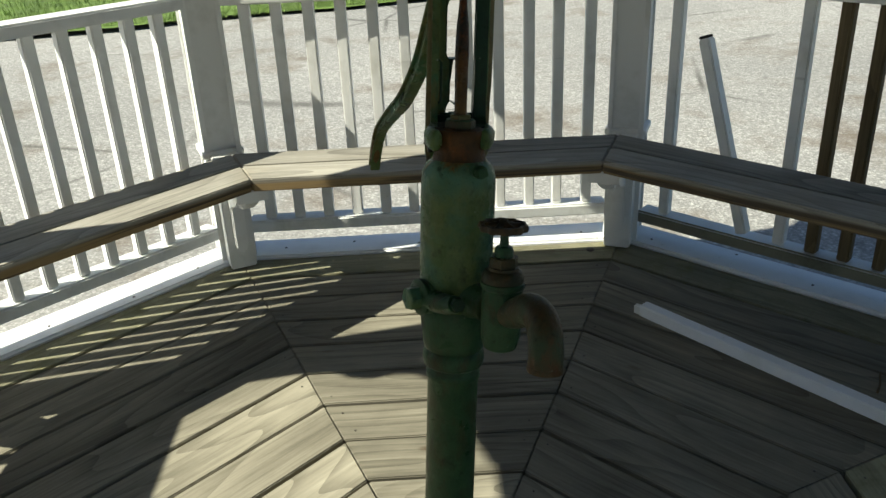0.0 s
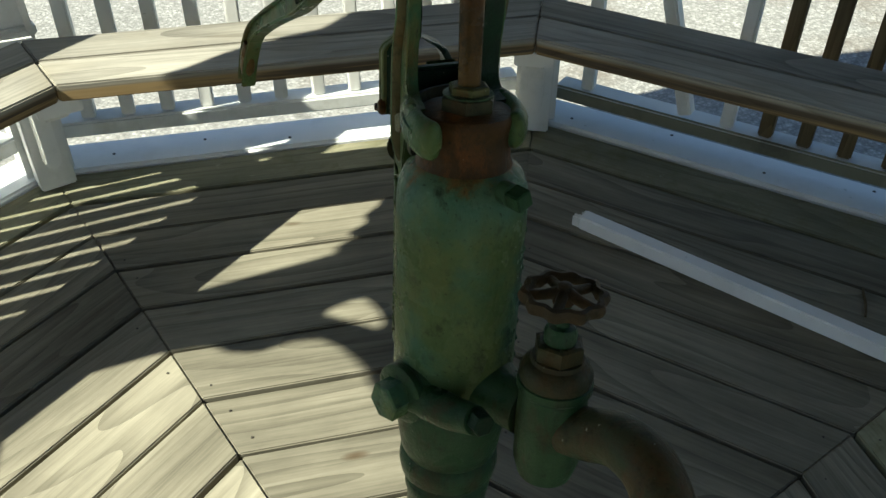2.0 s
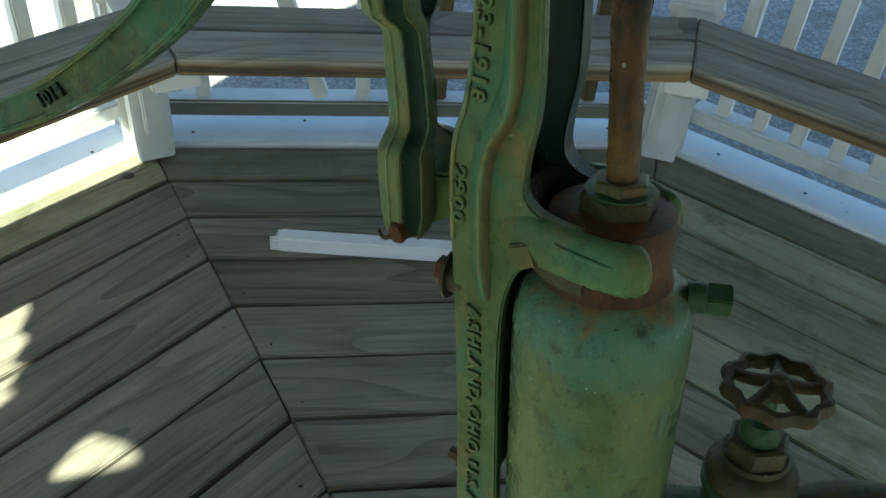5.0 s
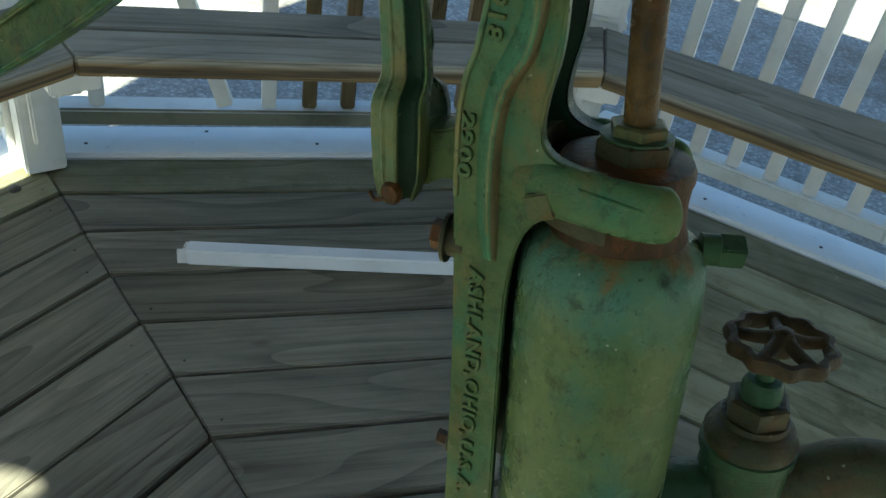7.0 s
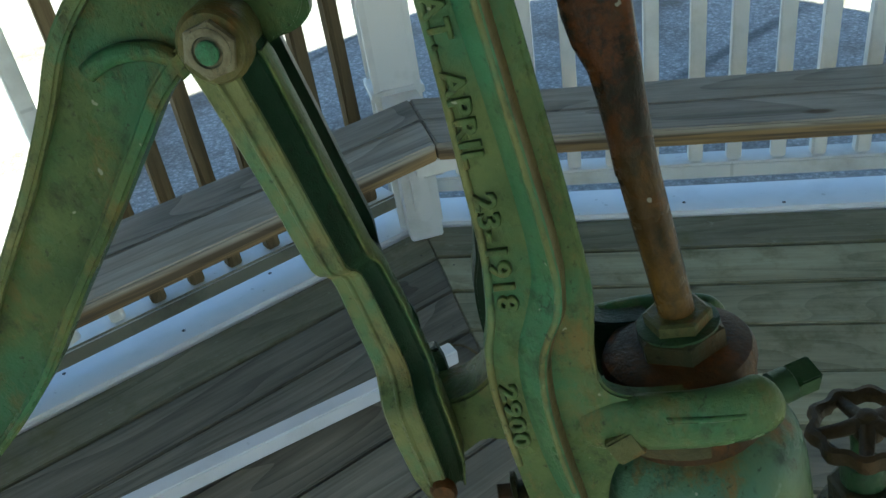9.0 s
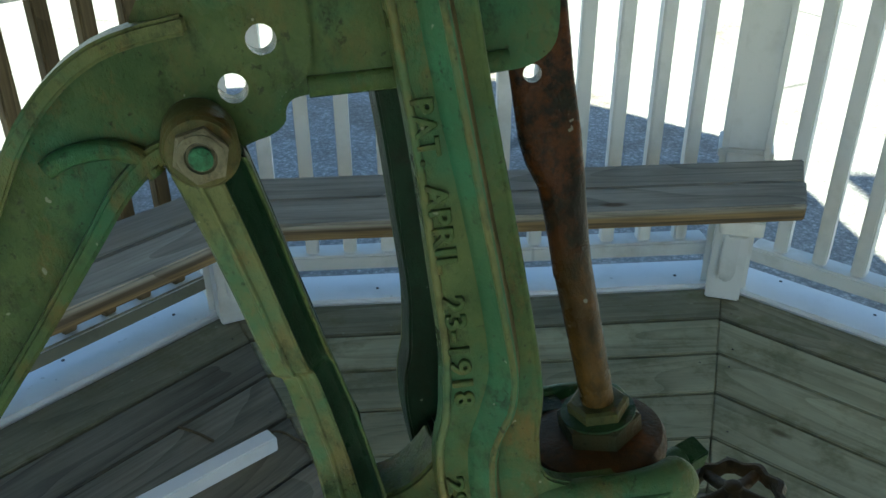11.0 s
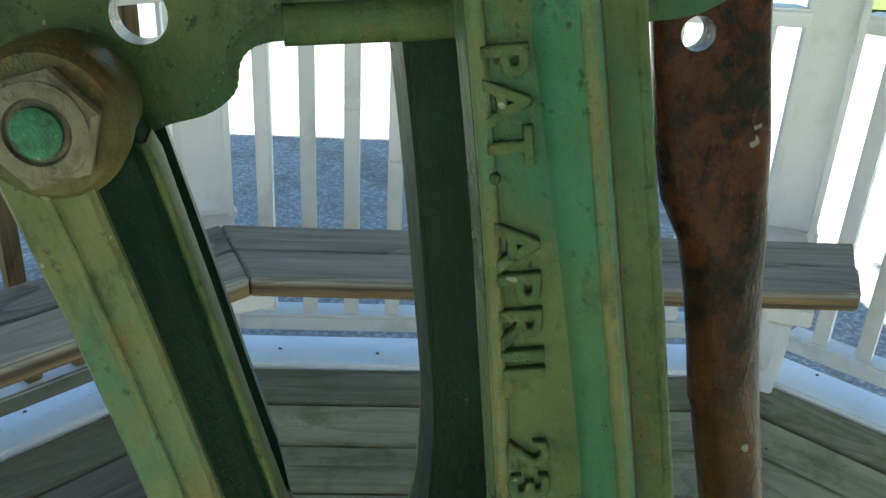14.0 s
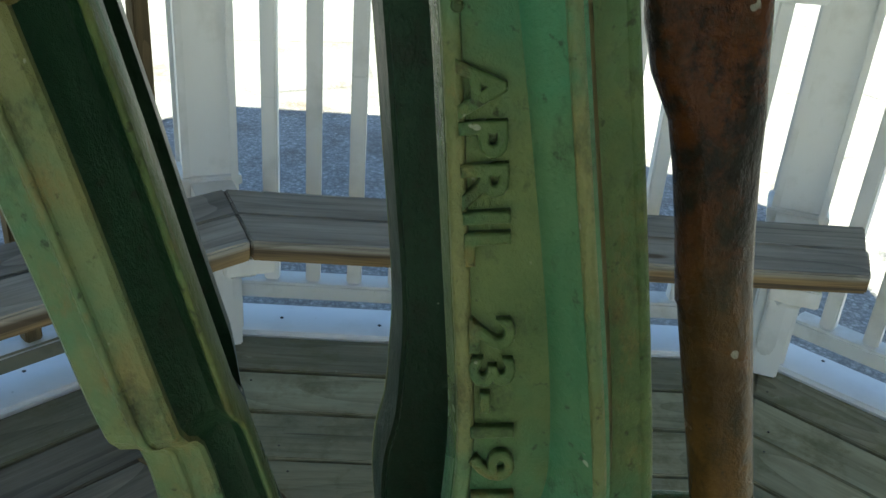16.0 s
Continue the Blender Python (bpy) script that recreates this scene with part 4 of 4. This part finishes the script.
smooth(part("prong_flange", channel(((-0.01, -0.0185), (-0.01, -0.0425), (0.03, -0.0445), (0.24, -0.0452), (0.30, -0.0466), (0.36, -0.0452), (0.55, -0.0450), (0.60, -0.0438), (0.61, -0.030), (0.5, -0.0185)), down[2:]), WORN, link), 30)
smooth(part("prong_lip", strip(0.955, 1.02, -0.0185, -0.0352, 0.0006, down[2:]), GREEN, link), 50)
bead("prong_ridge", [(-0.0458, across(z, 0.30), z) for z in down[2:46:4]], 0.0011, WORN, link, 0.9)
smooth(part("prong", strip(0.0, 1.0, 0.0045, 0.0120, 0.001), DARKSHADE, link), 50)
for s, inner, outer in ((1, 0.0165, 0.0430), (-1, 0.0045, 0.0120)):
    turned("prong_eye", [(0.0160, inner), (0.0160, outer), (0.0148, outer + 0.0015)], RINGED, link, aim((0, *HUB), (-s, 0, 0)), 32)
    seat = -s * (outer + 0.0038)
    turned("boss", [(0.0150, 0.0), (0.0150, 0.0035), (0.0138, 0.0050)], RINGED, link, aim((-s * (outer - 0.0005), *HUB), (-s, 0, 0)), 32)
    hexnut("pivot_nut", 0.0118, 0.0065, aim((seat, *HUB), (-s, 0, 0)) @ pose(0, 0, 0, 0, 0, 8), PALE, link, label="pale worn hexagon nut")
    turned("bolt_end", [(0.0048, 0.0), (0.0048, 0.0088), (0.0038, 0.0096)], MINT, link, aim((seat, *HUB), (-s, 0, 0)), 24, label="mint-green painted bolt end")
    turned("nut_rim", [(0.0094, 0.0), (0.0094, 0.0072), (0.0084, 0.0079), (0.0064, 0.0079), (0.0061, 0.0068), (0.0055, 0.0060)], PALE, link, aim((seat, *HUB), (-s, 0, 0)), 28)
    turned("foot_pin", [(0.0072, 0.0), (0.0074, 0.003), (0.0056, 0.0058), (0.002, 0.0066)], RUST, link, aim((-0.0425 if s > 0 else 0.0235, 0.1268, 0.8480), (-s, 0, 0)), 20)
# the web's dark green holds the shade between the prongs
bm = bmesh.new()
prism(bm, smooth2([(0.1472, 0.979), (0.1435, 0.950), (0.142, 0.922), (0.1140, 0.925), (0.1160, 0.947), (0.1200, 0.977)], 2), -0.018, 0.018, "x", 0.002, 1)
part("cross_web", bm, DARKSHADE, link)
pin = spline([(-0.047, 0.127, 0.847), (-0.049, 0.136, 0.843), (-0.048, 0.141, 0.847)], 5)
smooth(part("cotter_pin", tube(bmesh.new(), pin, 0.0014, 8), RUST, link), 60)

# plug on the barrel's shoulder
d = Vector((0.42, -0.90, 0.0)).normalized()
plug = turned("shoulder_plug", [(0.0095, 0.048), (0.0095, 0.058), (0.008, 0.059)], VALVE, pump, aim((0, 0, 0.834), d), 20)
bm = bmesh.new()
box(bm, -0.0072, 0.0072, -0.0072, 0.0072, 0.058, 0.073, 0.001)
sq = part("plug_head", bm, VALVE, plug, "square dark plug head")
sq.matrix_basis = aim((0, 0, 0.834), d) @ pose(0, 0, 0, 0, 0, 20)

# cap nut on its boss, lower barrel
d = Vector((-0.87, -0.49, 0)).normalized()
boss = turned("drain_boss", [(0.030, 0.030), (0.029, 0.048), (0.027, 0.054), (0.0255, 0.0555), (0.0275, 0.058), (0.0275, 0.064), (0.024, 0.066)], VALVE, pump, aim((0, 0, 0.640), d), 32)
hexnut("drain_nut", 0.0178, 0.020, aim((0, 0, 0.640), d) @ pose(0, 0, 0.064, 0, 0, 12), BODY, boss, label="green hexagon drain nut")

# outlet, clamp lug and gate valve
vd = Vector((0.060, -0.091, 0)).normalized()
turned("outlet", [(0.034, 0.030), (0.029, 0.050), (0.0245, 0.062), (0.0245, 0.085)], VALVE, pump, aim((0, 0, 0.640), vd), 28)
arm = spline([(-0.040, -0.036, 0.640), (-0.022, -0.062, 0.641), (-0.010, -0.078, 0.645), (-0.004, -0.090, 0.650)], 5)
smooth(part("clamp_lug", tube(bmesh.new(), arm, [0.017 - 0.0003 * i for i in range(len(arm))], 18), VALVE, pump), 60)
hexnut("clamp_bolt", 0.0105, 0.012, aim((-0.003, -0.090, 0.651), (0.25, -0.95, 0.1)), DARKSHADE, pump)
VX, VY = 0.061, -0.092
valve = turned("gate_valve", [(0.016, 0.583), (0.024, 0.588), (0.0285, 0.605), (0.0295, 0.65), (0.0285, 0.676), (0.0315, 0.679), (0.0315, 0.686), (0.028, 0.688)], VALVE, pump, pose(VX, VY, 0), 36)
bonnet = turned("bonnet", [(0.0300, 0.6865), (0.0305, 0.694), (0.0265, 0.702), (0.0225, 0.704), (0.0215, 0.708)], BONNET, valve, pose(VX, VY, 0), 36)
hexnut("bonnet_nut", 0.021, 0.020, pose(VX, VY, 0.703, 0, 0, 14), BONNET, valve)
turned("packing_nut", [(0.0135, 0.722), (0.0135, 0.732), (0.011, 0.737), (0.0065, 0.738), (0.0055, 0.765)], VALVE, valve, pose(VX, VY, 0), 24)
# scalloped five-spoke wheel
wheel = empty("handwheel")
wheel.parent = pump
wheel.matrix_basis = pose(VX - 0.003, VY - 0.004, 0.766, 0, 0, 20)
wheel["label"] = "rusty brown scalloped valve handwheel"
bm = bmesh.new()
N = 60
rows = []
for i in range(N):
    a = 2 * math.pi * i / N
    wob = 1 + 0.065 * math.cos(10 * a)
    rows.append([bm.verts.new((math.cos(a) * r * (wob if r > 0.028 else 1), math.sin(a) * r * (wob if r > 0.028 else 1), z)) for r, z in ((0.0265, -0.003), (0.0262, 0.003), (0.0285, 0.0058), (0.0322, 0.0048), (0.0338, 0.0), (0.0322, -0.0045), (0.0285, -0.0055))])
for i in range(N):
    a, b = rows[i], rows[(i + 1) % N]
    for k in range(7):
        bm.faces.new((a[k], a[(k + 1) % 7], b[(k + 1) % 7], b[k]))
smooth(part("rim", bm, BROWN, wheel), 50)
for k in range(5):
    a = 2 * math.pi * k / 5
    sp = spline([(0.005 * math.cos(a), 0.005 * math.sin(a), 0.004), (0.016 * math.cos(a), 0.016 * math.sin(a), 0.001), (0.028 * math.cos(a), 0.028 * math.sin(a), 0.0)], 4)
    smooth(part("spoke", tube(bmesh.new(), sp, [0.0048 - 0.00012 * i for i in range(len(sp))], 10), BROWN, wheel), 60)
turned("hub", [(0.0085, -0.005), (0.0092, 0.0), (0.008, 0.006), (0.006, 0.008), (0.0058, 0.0105), (0.0035, 0.012)], BROWN, wheel, None, 20)
# spout elbow
path = spline([(0.060, -0.092, 0.640), (0.078, -0.122, 0.650), (0.092, -0.156, 0.668), (0.101, -0.188, 0.668), (0.105, -0.209, 0.653), (0.106, -0.218, 0.630), (0.106, -0.220, 0.611)], 6)
rad = [0.0215 + 0.002 * min(1, i / 30) for i in range(len(path))]
spout = smooth(part("spout", tube(bmesh.new(), path, rad, 28), SPOUT, pump, "brown rusted iron spout elbow"), 50)
turned("mouth_rim", [(0.0242, -0.004), (0.0250, 0.0), (0.0240, 0.004), (0.0195, 0.0045), (0.019, -0.003)], SPOUT, spout, aim(path[-1], path[-1] - path[-3]), 28)

def waist(z):
    """How far the link's faces draw in along its length."""
    k = min(1.0, max(0.0, (0.985 - z) / 0.014)) * min(1.0, max(0.0, (z - 0.900) / 0.015))
    return 1.0 - 0.36 * k * k * (3 - 2 * k)


for ob in link.children:
    if ob.name.startswith(("prong", "cross_web")):
        for v in ob.data.vertices:
            k = (1.0 - waist(v.co.z)) / 0.36
            if v.co.x > 0:
                # the two prongs run together along the waist and part again at the foot
                v.co.x += (-0.012 - v.co.x) * k + 0.012 * min(1.0, max(0.0, (0.905 - v.co.z) / 0.02))
            else:
                v.co.x *= waist(v.co.z)
# the lever, its bearer and the link sit a little askew on the barrel
ASKEW = 0.22
for ob in (*bearer.children, *link.children):
    if ob.name.startswith(("lettering", "square_bolt")):
        continue
    for v in ob.data.vertices:
        v.co.y += ASKEW * (v.co.x - FACE)
for ob in lever.children:
    if ob.name.startswith(("lever_bar", "bar_edge", "hole_plate")):
        for v in ob.data.vertices:
            v.co.y += ASKEW * (v.co.x + 0.0125)

# ---------- the deck: mitred rings of boards ----------
floor = empty("floor")
bm = bmesh.new()
prism(bm, [(1.56 / math.cos(radians(22.5)) * math.cos(radians(22.5 + 45 * i)), 1.56 / math.cos(radians(22.5)) * math.sin(radians(22.5 + 45 * i))) for i in range(8)], -0.09, -0.045)
part("subfloor", bm, MAT["under"], floor)
tagged(floor, "weathered grey-brown deck of mitred board rings", "floor", kind="structure")
nail_mesh = None
for j in range(11):
    hi = FLOOR_AP - j * PITCH - GAP / 2
    lo = max(hi - PITCH + GAP, 0.004)
    c = (hi + lo) / 2
    bm = bmesh.new()
    prism(bm, [(-lo * T8 + 0.0006, lo - c), (lo * T8 - 0.0006, lo - c), (hi * T8 - 0.0006, hi - c), (-hi * T8 + 0.0006, hi - c)], -0.04, 0.0, "z", 0.0026, 2)
    me = None
    for deg in range(0, 360, 45):
        if me is None:
            ob = smooth(part("plank", bm, MAT["deck_moss" if j == 0 else "deck"], floor), 40)
            me = ob.data
        else:
            ob = new("plank", me)
            ob.parent = floor
        # two eastern sides: mossy boards, brightened in colour as if better lit
        if deg in (0, 315) and 0 < j < 5:
            ob.material_slots[0].link = "OBJECT"
            ob.material_slots[0].material = MAT["deck_moss_lit"]
        ob.matrix_basis = side_pose(deg) @ pose(random.uniform(-0.0006, 0.0006), c + random.uniform(-0.0025, 0.0025), random.uniform(-0.0012, 0.0012), random.uniform(-0.35, 0.35), 0, random.uniform(-0.1, 0.1))
    if j < 9:
        for deg in range(0, 360, 45):
            for s in (-1, 1):
                for dy in (-0.036, 0.036):
                    if random.random() < 0.5:
                        continue
                    if nail_mesh is None:
                        nb = lathe(bmesh.new(), [(0.0024, -0.004), (0.0024, 0.0004), (0.0014, 0.0007)], 7)
                        nail = part("nail", nb, MAT["nail"], floor)
                        nail_mesh = nail.data
                    else:
                        nail = new("nail", nail_mesh)
                        nail.parent = floor
                    nail.matrix_basis = side_pose(deg) @ pose(s * ((c + dy) * T8 - 0.035) + random.uniform(-0.006, 0.006), c + dy, 0.0005)
